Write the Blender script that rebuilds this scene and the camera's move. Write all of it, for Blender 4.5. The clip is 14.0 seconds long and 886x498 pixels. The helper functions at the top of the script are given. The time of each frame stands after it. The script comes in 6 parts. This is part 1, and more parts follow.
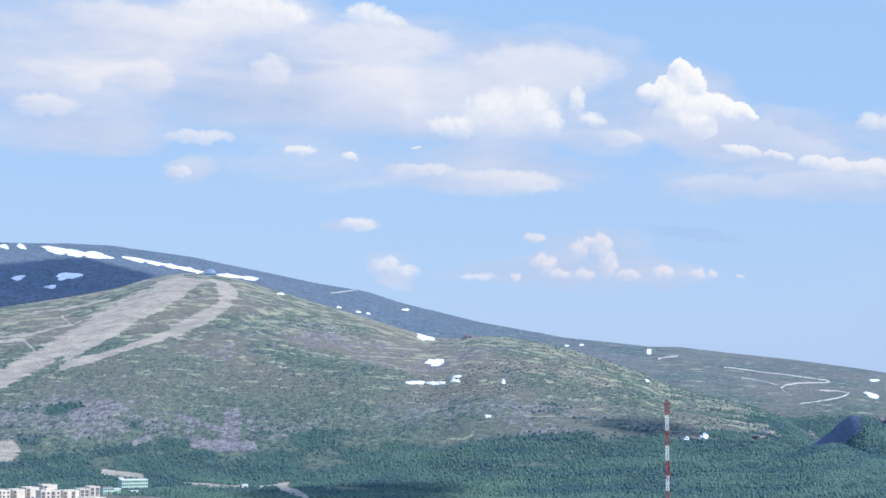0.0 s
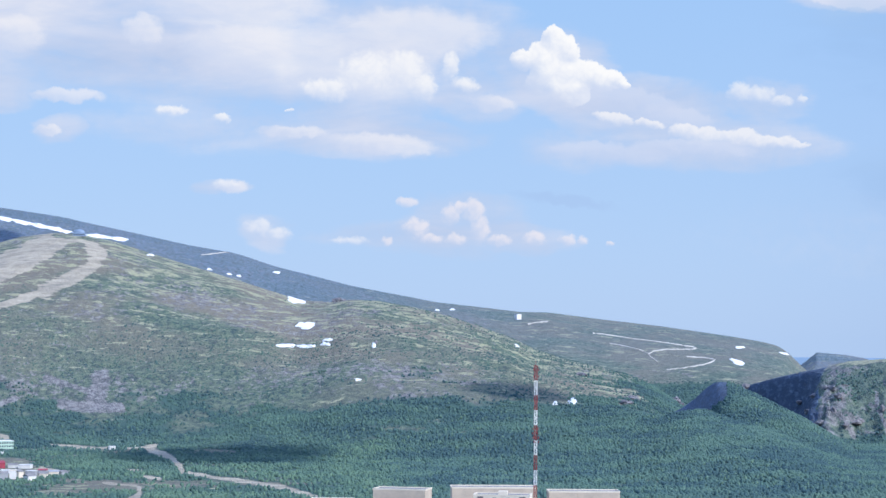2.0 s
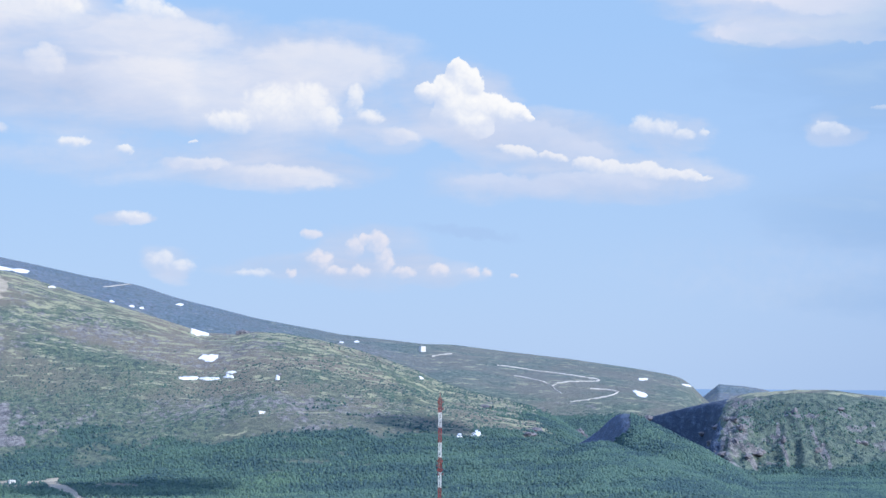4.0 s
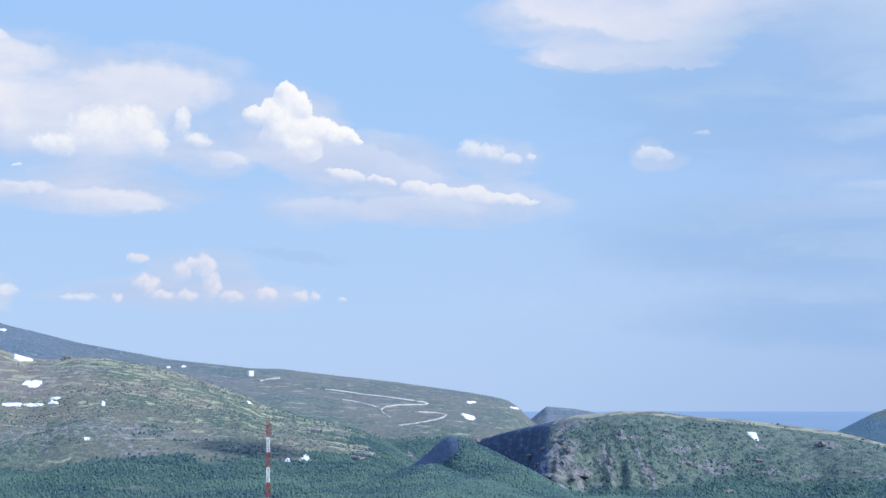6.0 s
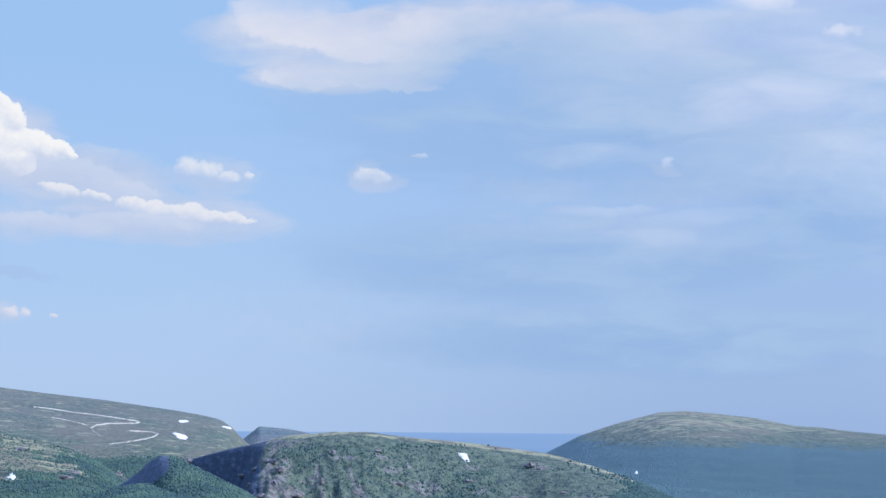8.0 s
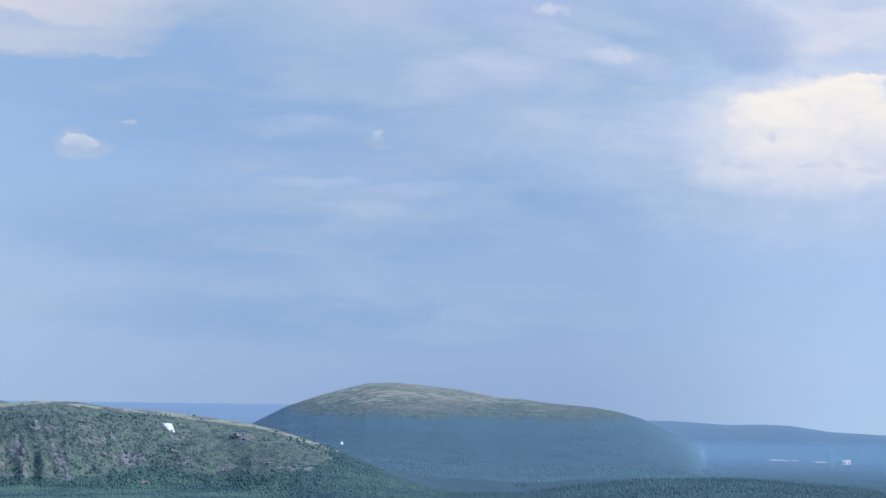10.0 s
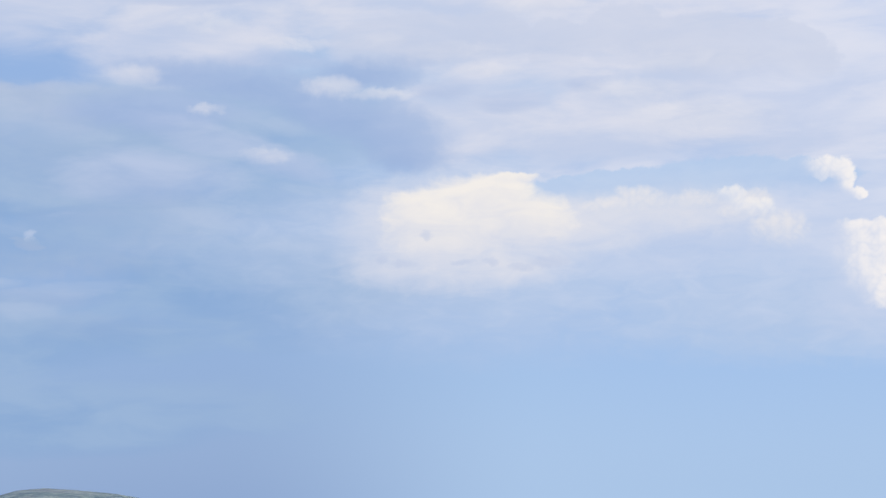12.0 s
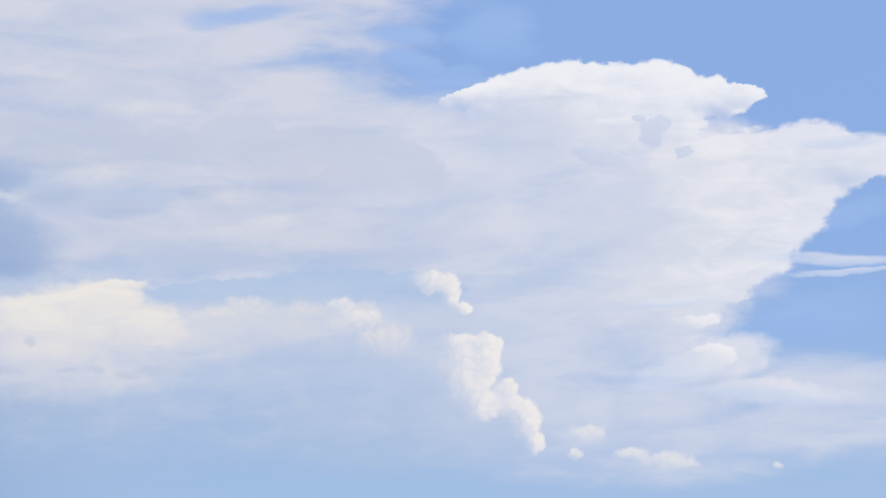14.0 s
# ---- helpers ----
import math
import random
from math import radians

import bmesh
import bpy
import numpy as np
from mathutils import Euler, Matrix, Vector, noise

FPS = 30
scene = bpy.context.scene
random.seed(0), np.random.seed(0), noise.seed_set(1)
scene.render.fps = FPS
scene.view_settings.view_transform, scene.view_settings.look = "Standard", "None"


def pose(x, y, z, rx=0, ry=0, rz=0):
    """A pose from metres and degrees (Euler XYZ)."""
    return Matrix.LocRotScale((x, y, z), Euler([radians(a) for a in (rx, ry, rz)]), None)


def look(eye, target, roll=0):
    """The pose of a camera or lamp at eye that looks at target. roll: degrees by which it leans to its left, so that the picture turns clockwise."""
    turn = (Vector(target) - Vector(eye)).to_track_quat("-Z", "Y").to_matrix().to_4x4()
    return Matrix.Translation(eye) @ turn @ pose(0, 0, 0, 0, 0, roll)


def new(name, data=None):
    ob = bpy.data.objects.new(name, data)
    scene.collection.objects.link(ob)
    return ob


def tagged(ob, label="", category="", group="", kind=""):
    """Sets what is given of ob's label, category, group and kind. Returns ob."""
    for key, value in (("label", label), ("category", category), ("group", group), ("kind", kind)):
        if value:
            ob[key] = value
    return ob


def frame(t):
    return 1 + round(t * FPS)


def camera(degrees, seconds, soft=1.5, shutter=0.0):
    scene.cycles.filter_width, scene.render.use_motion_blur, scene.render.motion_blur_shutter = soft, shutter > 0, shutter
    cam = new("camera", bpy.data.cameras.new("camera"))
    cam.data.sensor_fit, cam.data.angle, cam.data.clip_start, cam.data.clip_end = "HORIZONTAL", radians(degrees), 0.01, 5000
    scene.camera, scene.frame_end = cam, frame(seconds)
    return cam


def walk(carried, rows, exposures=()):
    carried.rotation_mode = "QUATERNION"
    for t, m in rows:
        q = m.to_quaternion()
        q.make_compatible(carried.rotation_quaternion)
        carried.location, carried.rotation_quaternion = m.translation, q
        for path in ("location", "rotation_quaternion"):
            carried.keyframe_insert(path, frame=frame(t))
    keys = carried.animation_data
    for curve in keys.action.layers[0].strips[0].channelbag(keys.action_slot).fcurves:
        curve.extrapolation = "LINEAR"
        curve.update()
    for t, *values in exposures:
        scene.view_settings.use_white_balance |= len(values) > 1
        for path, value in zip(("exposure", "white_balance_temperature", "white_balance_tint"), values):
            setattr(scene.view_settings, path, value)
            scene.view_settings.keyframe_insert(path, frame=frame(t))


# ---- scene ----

# The camera stands on a hilltop and pans across the valley.
EYE = Vector((0.0, 0.0, 110.0))
cam = camera(25.07, 14.0)


def heading(yaw, pitch):
    """Unit vector; yaw clockwise from +y, pitch above the level, degrees."""
    a, e = radians(yaw), radians(pitch)
    return Vector((math.sin(a) * math.cos(e), math.cos(a) * math.cos(e), math.sin(e)))


PAN = [  # seconds, yaw, pitch, roll
    (0.0, -0.024, 3.632, -0.098),
    (0.5, 1.188, 3.382, 0.318),
    (1.0, 2.278, 3.010, 0.388),
    (1.5, 3.008, 2.792, 0.430),
    (2.0, 3.669, 2.604, 0.426),
    (2.5, 4.313, 2.558, 0.551),
    (4.8, 7.931, 3.965, 0.046),
    (5.0, 8.379, 3.954, -0.020),
    (5.5, 9.684, 3.994, -0.150),
    (6.0, 11.356, 4.242, -0.057),
    (6.5, 12.971, 4.295, 0.075),
    (7.0, 15.213, 4.117, 0.236),
    (7.5, 17.421, 4.274, 0.374),
    (8.0, 19.517, 4.841, 0.427),
    (8.2, 20.341, 5.054, 0.350),
    (10.3, 29.295, 3.890, 0.665),
    (10.5, 30.275, 3.791, 0.513),
    (11.0, 32.973, 3.852, 0.132),
    (11.5, 35.611, 4.792, -0.344),
    (12.0, 37.776, 6.923, -0.846),
    (12.5, 40.190, 8.544, -0.843),
    (13.0, 43.341, 9.255, -0.958),
    (13.5, 45.922, 9.645, -1.083),
    (14.0, 49.137, 9.895, -1.188),
]
walk(cam, [(t, look(EYE, EYE + heading(yaw, pitch) * 100.0, roll)) for t, yaw, pitch, roll in PAN],
     [(0.0, 0.0), (6.0, 0.0), (8.2, -0.10), (10.3, -0.26), (12.0, -0.30), (14.0, -0.40)])

# ---- light ----
SUN_YAW, SUN_HEIGHT = 132.0, 36.0
sun = new("sun", bpy.data.lights.new("sun", "SUN"))
sun.data.energy, sun.data.angle, sun.data.color = 4.55, radians(0.6), (1.0, 0.98, 0.945)
sun.matrix_world = look(heading(SUN_YAW, SUN_HEIGHT) * 500.0, (0, 0, 0))

SOFT_PUFFS, TONE_PUFFS = [], []  # thin layers: yaw, height, half widths in degrees of sky; thickness or tone
TONE_PUFFS += [  # glow, left
    (-8.70, 9.70, 4.80, 1.44, 0.25), (-5.47, 10.24, 2.56, 0.80, 0.60), (-2.21, 10.36, 1.28, 0.58, 0.50), (1.06, 7.54, 2.88, 0.96, 0.50),
    (-1.39, 8.67, 3.20, 1.28, 0.40), (-10.28, 8.24, 2.56, 1.28, 0.40), (-4.98, 7.52, 3.84, 0.80, -0.20), (3.19, 8.98, 2.24, 0.80, -0.10)]
TONE_PUFFS += [  # glow, high
    (16.33, 10.59, 4.16, 0.96, 0.35), (16.66, 9.71, 3.20, 0.48, 0.30), (23.36, 5.28, 4.16, 0.80, 0.20)]
SOFT_PUFFS += [  # grey deck
    (-11.71, 9.15, 4.80, 2.08, 0.80), (-8.70, 9.70, 4.16, 1.76, 0.80), (-4.98, 8.97, 4.48, 1.92, 0.80), (-1.06, 8.67, 4.16, 1.92, 0.70),
    (3.19, 8.81, 3.20, 1.44, 0.60), (-3.68, 7.69, 4.16, 1.44, 0.60), (1.55, 7.37, 3.20, 1.44, 0.70), (-10.28, 7.76, 3.84, 1.60, 0.60),
    (4.81, 7.02, 1.76, 0.96, 0.60), (1.87, 5.72, 3.52, 0.70, 0.60), (-2.04, 5.92, 6.40, 0.80, 0.40), (-7.39, 5.85, 0.96, 0.48, 0.60),
    (-10.58, 6.80, 3.20, 0.64, 0.50), (-5.47, 10.24, 2.56, 0.96, 0.70), (6.92, 7.80, 2.08, 1.44, 0.35)]
SOFT_PUFFS += [  # tails
    (9.13, 6.73, 3.04, 0.96, 0.90), (7.99, 5.51, 2.72, 0.80, 0.40), (11.90, 5.58, 3.68, 0.90, 0.70), (13.04, 6.84, 1.44, 0.70, 0.50),
    (6.04, 2.91, 1.76, 0.48, 0.50), (2.16, 2.98, 2.56, 0.58, 0.50), (4.41, 3.31, 2.40, 1.12, 0.55), (-2.63, 4.38, 0.96, 0.35, 0.60),
    (-1.35, 3.04, 1.12, 0.58, 0.50), (17.47, 6.88, 0.96, 0.54, 0.50), (6.84, 7.70, 1.92, 1.28, 0.50)]
SOFT_PUFFS += [  # high sheet
    (16.33, 10.75, 4.80, 0.96, 1.10), (16.66, 9.73, 3.52, 0.54, 1.10), (20.92, 11.16, 5.44, 1.02, 1.10), (18.96, 10.29, 1.44, 0.64, 0.60),
    (25.79, 9.91, 5.44, 1.92, 0.60), (28.67, 10.32, 4.16, 1.60, 0.60), (23.69, 5.19, 5.76, 0.96, 0.22), (21.91, 6.70, 2.72, 0.70, 0.20),
    (26.42, 6.54, 4.80, 0.96, 0.16), (25.94, 7.22, 0.32, 0.19, 1.00), (28.17, 7.63, 4.16, 2.08, 0.20), (17.69, 2.99, 9.59, 1.92, 0.15)]
TONE_PUFFS += [(22.0, 8.5, 7.0, 4.0, 0.4), (20.0, 4.0, 6.0, 3.0, 0.25)]  # thin bright veil

SKY = []  # cloud groups, far to near: look, then yaw, height, half widths and tilt of each puff, in degrees


def clouds(warp, edge, opacity, dark, light, fade, *puffs):
    SKY.append((warp, edge, opacity, dark, light, fade, puffs))


# soft heads of the western deck
clouds("calm", (0.0, 0.75), 0.7, (0.631, 0.708, 0.896), (0.847, 0.855, 0.930), None,
       (2.86, 8.74, 2.60, 0.89, 0), (-2.21, 8.35, 1.95, 0.68, 0), (-2.21, 9.55, 2.76, 0.62, 0), (-4.98, 8.73, 0.65, 0.49, 0), (-10.44, 8.31, 0.81, 0.36, 0),
       (-8.45, 8.51, 0.81, 0.55, 0), (-11.38, 7.65, 1.14, 0.36, 0), (-7.07, 6.82, 1.14, 0.23, 0), (1.87, 5.59, 1.87, 0.36, -3), (-7.55, 5.80, 0.42, 0.16, 0),
       (-0.74, 5.92, 1.14, 0.20, 0), (5.13, 6.78, 0.73, 0.26, 0), (-8.70, 10.02, 2.93, 0.57, -8), (-2.37, 4.33, 0.55, 0.20, 0), (1.23, 8.02, 2.44, 1.30, 0))
# bright heads of the western deck
clouds("heap", (0.0, 0.85), 0.78, (0.730, 0.784, 0.922), (0.956, 0.956, 0.973), (0.3, 0.9),
       (-6.13, 10.55, 1.79, 0.65, 0), (-4.66, 10.25, 0.98, 0.55, 0), (-2.21, 10.31, 0.81, 0.42, 0), (-1.55, 10.12, 0.49, 0.24, 0), (0.24, 7.14, 0.89, 0.39, 0),
       (1.55, 7.54, 1.06, 0.78, 0), (2.53, 7.77, 0.65, 0.62, 0), (3.02, 7.28, 0.49, 0.52, 0), (3.84, 7.81, 0.29, 0.46, 0), (4.24, 7.32, 0.52, 0.26, 0),
       (-4.16, 6.46, 0.52, 0.18, 0), (-2.70, 6.26, 0.33, 0.16, 0), (-0.82, 6.51, 0.15, 0.07, 0))
# towering cumulus
clouds("heap", (0.0, 0.24), 0.97, (0.687, 0.753, 0.913), (0.982, 0.982, 0.991), (0.5, 0.75),
       (6.81, 8.63, 0.37, 0.37, 0), (7.18, 8.30, 0.42, 0.42, 0), (5.98, 8.04, 0.39, 0.33, 0), (6.52, 8.04, 0.58, 0.52, 0), (6.83, 7.48, 0.84, 0.58, 0),
       (7.64, 7.59, 0.75, 0.46, 0), (8.33, 7.45, 0.58, 0.33, 0), (8.76, 7.33, 0.33, 0.13, -20), (7.31, 7.07, 0.58, 0.42, 0))
# grey tail of the tower
clouds("calm", (0.0, 0.55), 0.62, (0.552, 0.651, 0.880), (0.658, 0.730, 0.913), (0.2, 0.9),
       (8.83, 6.83, 1.79, 0.49, -6), (10.26, 6.32, 1.30, 0.42, -8), (8.34, 5.36, 1.95, 0.36, -4), (10.72, 5.48, 1.95, 0.29, -3))
# flat cumulus bank
clouds("heap", (0.0, 0.5), 0.75, (0.658, 0.730, 0.905), (0.922, 0.922, 0.956), (0.2, 0.95),
       (10.55, 6.00, 0.49, 0.24, 0), (11.19, 5.83, 0.81, 0.28, 0), (12.08, 5.77, 0.89, 0.28, 0), (12.96, 5.67, 0.78, 0.21, 0), (13.67, 5.58, 0.49, 0.13, 0),
       (8.60, 6.37, 0.65, 0.20, -10), (9.58, 6.21, 0.49, 0.16, -10))
# twin puffs
clouds("heap", (0.0, 0.8), 0.72, (0.617, 0.708, 0.913), (0.871, 0.896, 0.956), (0.3, 0.8),
       (12.12, 7.08, 0.39, 0.33, 0), (12.67, 7.01, 0.52, 0.29, 0), (13.31, 6.82, 0.42, 0.21, 0), (13.88, 6.91, 0.18, 0.15, 0))
# low row of puffs
clouds("heap", (0.0, 0.8), 0.8, (0.565, 0.658, 0.871), (0.855, 0.831, 0.905), (0.3, 0.75),
       (4.55, 3.70, 0.36, 0.42, 0), (4.72, 3.18, 0.33, 0.52, 0), (3.87, 3.58, 0.33, 0.36, 0), (4.16, 3.80, 0.23, 0.23, 0), (2.85, 3.20, 0.46, 0.33, 0),
       (2.63, 3.94, 0.36, 0.21, 0), (3.29, 2.90, 0.42, 0.18, 0), (4.01, 2.89, 0.36, 0.20, 0), (5.29, 2.86, 0.41, 0.20, 0), (6.32, 2.91, 0.36, 0.21, 0),
       (7.24, 2.88, 0.28, 0.20, 0), (7.68, 2.88, 0.15, 0.16, 0), (8.49, 2.76, 0.16, 0.10, 0), (2.09, 2.83, 0.16, 0.16, 0))
# pale small puffs
clouds("heap", (0.0, 0.95), 0.68, (0.610, 0.708, 0.913), (0.888, 0.905, 0.965), (0.1, 0.8),
       (-1.60, 3.17, 0.46, 0.31, 0), (-1.08, 2.99, 0.49, 0.21, 0), (-2.55, 4.39, 0.49, 0.18, 0), (0.99, 2.82, 0.65, 0.15, 0))
# lone puff
clouds("heap", (0.0, 0.7), 0.8, (0.706, 0.783, 0.968), (0.950, 0.959, 1.013), (0.1, 0.8),
       (17.30, 6.97, 0.39, 0.24, 0), (17.68, 6.87, 0.36, 0.18, 0), (25.96, 7.23, 0.18, 0.11, 0), (18.82, 7.49, 0.26, 0.10, 0))
# high sheet
clouds("calm", (0.0, 0.45), 0.72, (0.648, 0.721, 0.915), (0.799, 0.815, 0.932), (-0.2, -0.6),
       (15.43, 11.33, 2.44, 0.81, -6), (17.07, 10.79, 1.79, 0.68, -4), (18.55, 10.56, 0.81, 0.42, 10), (19.37, 11.20, 1.46, 0.57, 0), (15.44, 9.69, 1.38, 0.33, -3),
       (18.07, 9.56, 1.46, 0.21, -4), (20.69, 11.28, 1.95, 0.55, 0), (22.32, 10.87, 0.98, 0.46, 0))
# pale high veil
clouds("calm", (0.0, 0.9), 0.75, (0.541, 0.677, 0.932), (0.721, 0.783, 0.959), None,
       (24.28, 10.53, 3.58, 1.14, -5), (27.50, 9.68, 4.23, 1.30, 0), (25.41, 9.08, 3.25, 0.65, 0), (29.41, 10.73, 4.23, 1.46, 0), (28.59, 7.75, 3.58, 1.14, 0))
# rosy faint layer
clouds("calm", (0.0, 1.1), 0.42, (0.444, 0.566, 0.847), (0.553, 0.627, 0.881), None,
       (25.39, 5.46, 3.09, 0.42, 2), (21.35, 5.31, 2.27, 0.33, 0), (26.99, 4.73, 3.25, 0.49, 0), (22.81, 7.41, 0.98, 0.33, 0), (22.98, 6.04, 0.98, 0.11, 3))
# thin grey streaks
clouds("calm", (0.0, 1.0), 0.28, (0.359, 0.497, 0.799), (0.359, 0.497, 0.799), None,
       (23.30, 5.81, 0.89, 0.11, 2), (21.68, 4.01, 2.60, 0.26, 0), (7.15, 4.02, 1.79, 0.20, -8), (25.40, 8.04, 1.46, 0.23, 0))
# pale wash behind the eastern clouds
clouds("calm", (0.0, 1.0), 0.8, (0.566, 0.724, 0.981), (0.724, 0.834, 1.050), None,
       (39.48, 11.80, 13.00, 5.36, 0), (49.25, 8.81, 6.83, 5.36, 0), (32.87, 15.79, 9.75, 4.06, 0), (39.42, 6.77, 10.08, 2.60, 0), (48.32, 5.30, 8.12, 2.11, 0))
# grey-blue eastern layer
clouds("sheet", (0.0, 1.0), 0.75, (0.298, 0.486, 0.805), (0.408, 0.580, 0.848), None,
       (25.35, 8.69, 12.35, 3.09, 0), (22.70, 4.49, 8.45, 1.79, 0), (31.67, 10.39, 6.83, 1.95, 0), (25.41, 2.28, 9.75, 1.30, 0), (32.66, 6.03, 6.83, 2.11, 0),
       (22.30, 10.67, 4.23, 1.14, 0), (28.12, 4.55, 4.23, 0.81, 0))
# pale lilac bands
clouds("sheet", (0.0, 1.0), 0.42, (0.431, 0.594, 0.875), (0.580, 0.699, 0.939), None,
       (26.14, 10.31, 2.76, 0.36, -4), (32.00, 10.63, 2.44, 0.46, -12), (32.66, 9.75, 0.98, 0.23, 0), (28.57, 9.23, 3.25, 0.29, -4), (26.66, 5.75, 2.60, 0.26, 3),
       (24.26, 5.95, 1.79, 0.16, 2), (23.77, 7.54, 2.60, 0.42, 0), (30.37, 7.80, 2.27, 0.36, 0), (25.22, 5.17, 2.27, 0.36, 0))
# small pale scraps
clouds("heap", (0.0, 1.1), 0.42, (0.623, 0.739, 0.996), (0.831, 0.884, 1.054), None,
       (25.95, 7.39, 0.21, 0.13, 0), (43.62, 8.33, 0.55, 0.23, 0), (46.38, 8.10, 0.39, 0.16, 0), (41.46, 8.38, 0.65, 0.23, 0))
# overcast sheet
clouds("sheet", (0.0, 0.8), 0.85, (0.692, 0.774, 0.991), (0.906, 0.915, 1.030), None,
       (25.66, 14.58, 5.36, 2.44, 0), (32.06, 14.81, 6.83, 2.68, 0), (40.34, 14.06, 7.48, 3.25, 0), (45.27, 11.85, 6.50, 3.09, 0), (48.18, 10.62, 3.74, 2.44, 0),
       (39.54, 17.11, 10.56, 2.60, 0), (29.97, 12.86, 3.58, 1.46, 0), (38.64, 10.68, 3.25, 1.62, 0), (42.76, 10.13, 3.90, 1.46, 0))
# lower bright haze
clouds("sheet", (0.0, 1.0), 0.8, (0.701, 0.794, 1.029), (0.883, 0.921, 1.070), None,
       (43.64, 7.88, 8.45, 1.95, 0), (51.00, 7.92, 5.36, 2.93, 0), (50.27, 11.67, 5.36, 3.25, 0), (54.83, 10.07, 4.71, 4.23, 0), (54.95, 4.58, 6.99, 1.79, 0),
       (59.75, 5.06, 4.23, 1.95, -8), (38.82, 7.41, 5.36, 1.95, 0), (51.75, 5.63, 4.06, 1.95, 0))
# soft haze under the clouds
clouds("calm", (0.0, 1.3), 0.6, (0.552, 0.684, 0.953), (0.669, 0.774, 1.001), None,
       (39.40, 5.31, 8.45, 2.11, 0), (46.71, 5.34, 6.83, 2.11, 0), (34.21, 7.13, 5.36, 2.11, 0), (44.32, 6.69, 8.12, 2.27, 0))
# glow around the bright cloud
clouds("calm", (0.0, 1.2), 0.85, (0.816, 0.860, 1.001), (0.962, 0.953, 1.010), None,
       (38.61, 7.59, 4.39, 1.87, 0), (41.89, 7.87, 3.25, 1.30, 0), (44.52, 8.14, 3.25, 1.14, 0), (38.11, 6.46, 4.06, 0.98, 0))
# shaded wedge
clouds("calm", (0.0, 1.0), 0.9, (0.412, 0.559, 0.878), (0.486, 0.624, 0.915), None,
       (36.49, 10.28, 2.11, 1.14, -25), (34.53, 11.00, 3.09, 0.89, -18), (36.82, 9.63, 1.30, 0.65, 0), (31.60, 11.77, 3.90, 0.68, -6), (29.52, 10.94, 3.25, 0.73, 0),
       (35.68, 11.98, 1.95, 0.58, 0))
# grey rolls of the deck
clouds("sheet", (0.0, 1.1), 0.65, (0.525, 0.646, 0.924), (0.624, 0.724, 0.972), None,
       (29.39, 9.02, 3.25, 0.98, 0), (30.97, 10.16, 2.60, 0.55, -14), (33.40, 9.39, 1.95, 0.49, -10), (37.82, 11.49, 1.14, 0.42, 0), (39.80, 11.15, 1.46, 0.36, 0),
       (37.16, 12.38, 1.30, 0.29, 0), (32.89, 12.36, 2.60, 0.29, 0), (42.12, 11.60, 0.98, 0.26, 0), (31.25, 14.16, 3.58, 0.26, 2), (35.68, 14.71, 2.60, 0.23, 0))
# soft lit rolls of the deck
clouds("calm", (0.0, 1.2), 0.62, (0.700, 0.774, 0.972), (1.001, 0.991, 1.050), (0.1, 0.5),
       (31.10, 13.33, 1.22, 0.39, 0), (33.38, 12.83, 1.46, 0.26, -4), (34.61, 11.59, 1.14, 0.39, 0), (36.01, 12.88, 0.89, 0.33, 0), (38.16, 12.56, 1.95, 0.36, 0),
       (30.96, 10.96, 0.65, 0.20, 0), (32.75, 9.62, 0.89, 0.29, -5), (39.15, 12.03, 1.14, 0.24, 0), (28.87, 11.90, 0.98, 0.39, 0), (43.28, 11.34, 1.95, 0.42, 0),
       (45.40, 10.47, 2.76, 0.75, 0), (45.44, 12.13, 2.44, 0.42, 0), (36.01, 11.37, 1.14, 0.23, 0), (40.50, 13.89, 1.79, 0.33, 0))
# scalloped edge of a grey layer
clouds("calm", (0.0, 0.25), 0.58, (0.684, 0.757, 0.953), (0.724, 0.791, 0.981), (0.0, 1.0),
       (37.17, 12.79, 2.76, 0.89, 0), (39.32, 12.91, 1.22, 0.81, 0), (41.15, 12.72, 0.98, 0.78, 0), (43.23, 12.87, 1.38, 0.98, 0), (45.45, 12.46, 2.27, 1.06, -3),
       (47.58, 12.17, 1.79, 1.04, -8))
# clear band under the deck
clouds("calm", (0.0, 0.3), 0.75, (0.512, 0.692, 1.001), (0.552, 0.732, 1.020), (0.0, 1.0),
       (45.67, 8.60, 3.41, 0.78, 2), (42.72, 8.59, 3.09, 0.55, 4), (48.11, 8.69, 1.79, 0.62, 0))
# blue gaps on high
clouds("sheet", (0.0, 1.0), 0.75, (0.408, 0.623, 1.090), (0.444, 0.654, 1.090), None,
       (43.34, 16.61, 1.95, 0.33, 6), (48.51, 15.11, 1.22, 0.49, -22), (49.51, 14.77, 1.30, 0.42, 10), (48.19, 16.08, 1.46, 0.33, 0), (60.83, 10.43, 1.79, 0.42, 18),
       (59.72, 7.61, 2.60, 0.81, 10), (50.88, 16.02, 1.46, 0.98, 0))
# warm bright cloud
clouds("calm", (0.0, 0.75), 0.9, (0.906, 0.915, 1.001), (1.143, 1.080, 1.010), (0.1, 0.9),
       (38.53, 8.11, 2.11, 1.01, 0), (39.27, 8.56, 1.46, 0.58, 0), (37.14, 7.93, 1.30, 0.84, 0), (40.08, 7.74, 1.71, 0.98, 0), (37.79, 7.28, 1.95, 0.81, 0),
       (39.77, 8.94, 0.98, 0.18, 0))
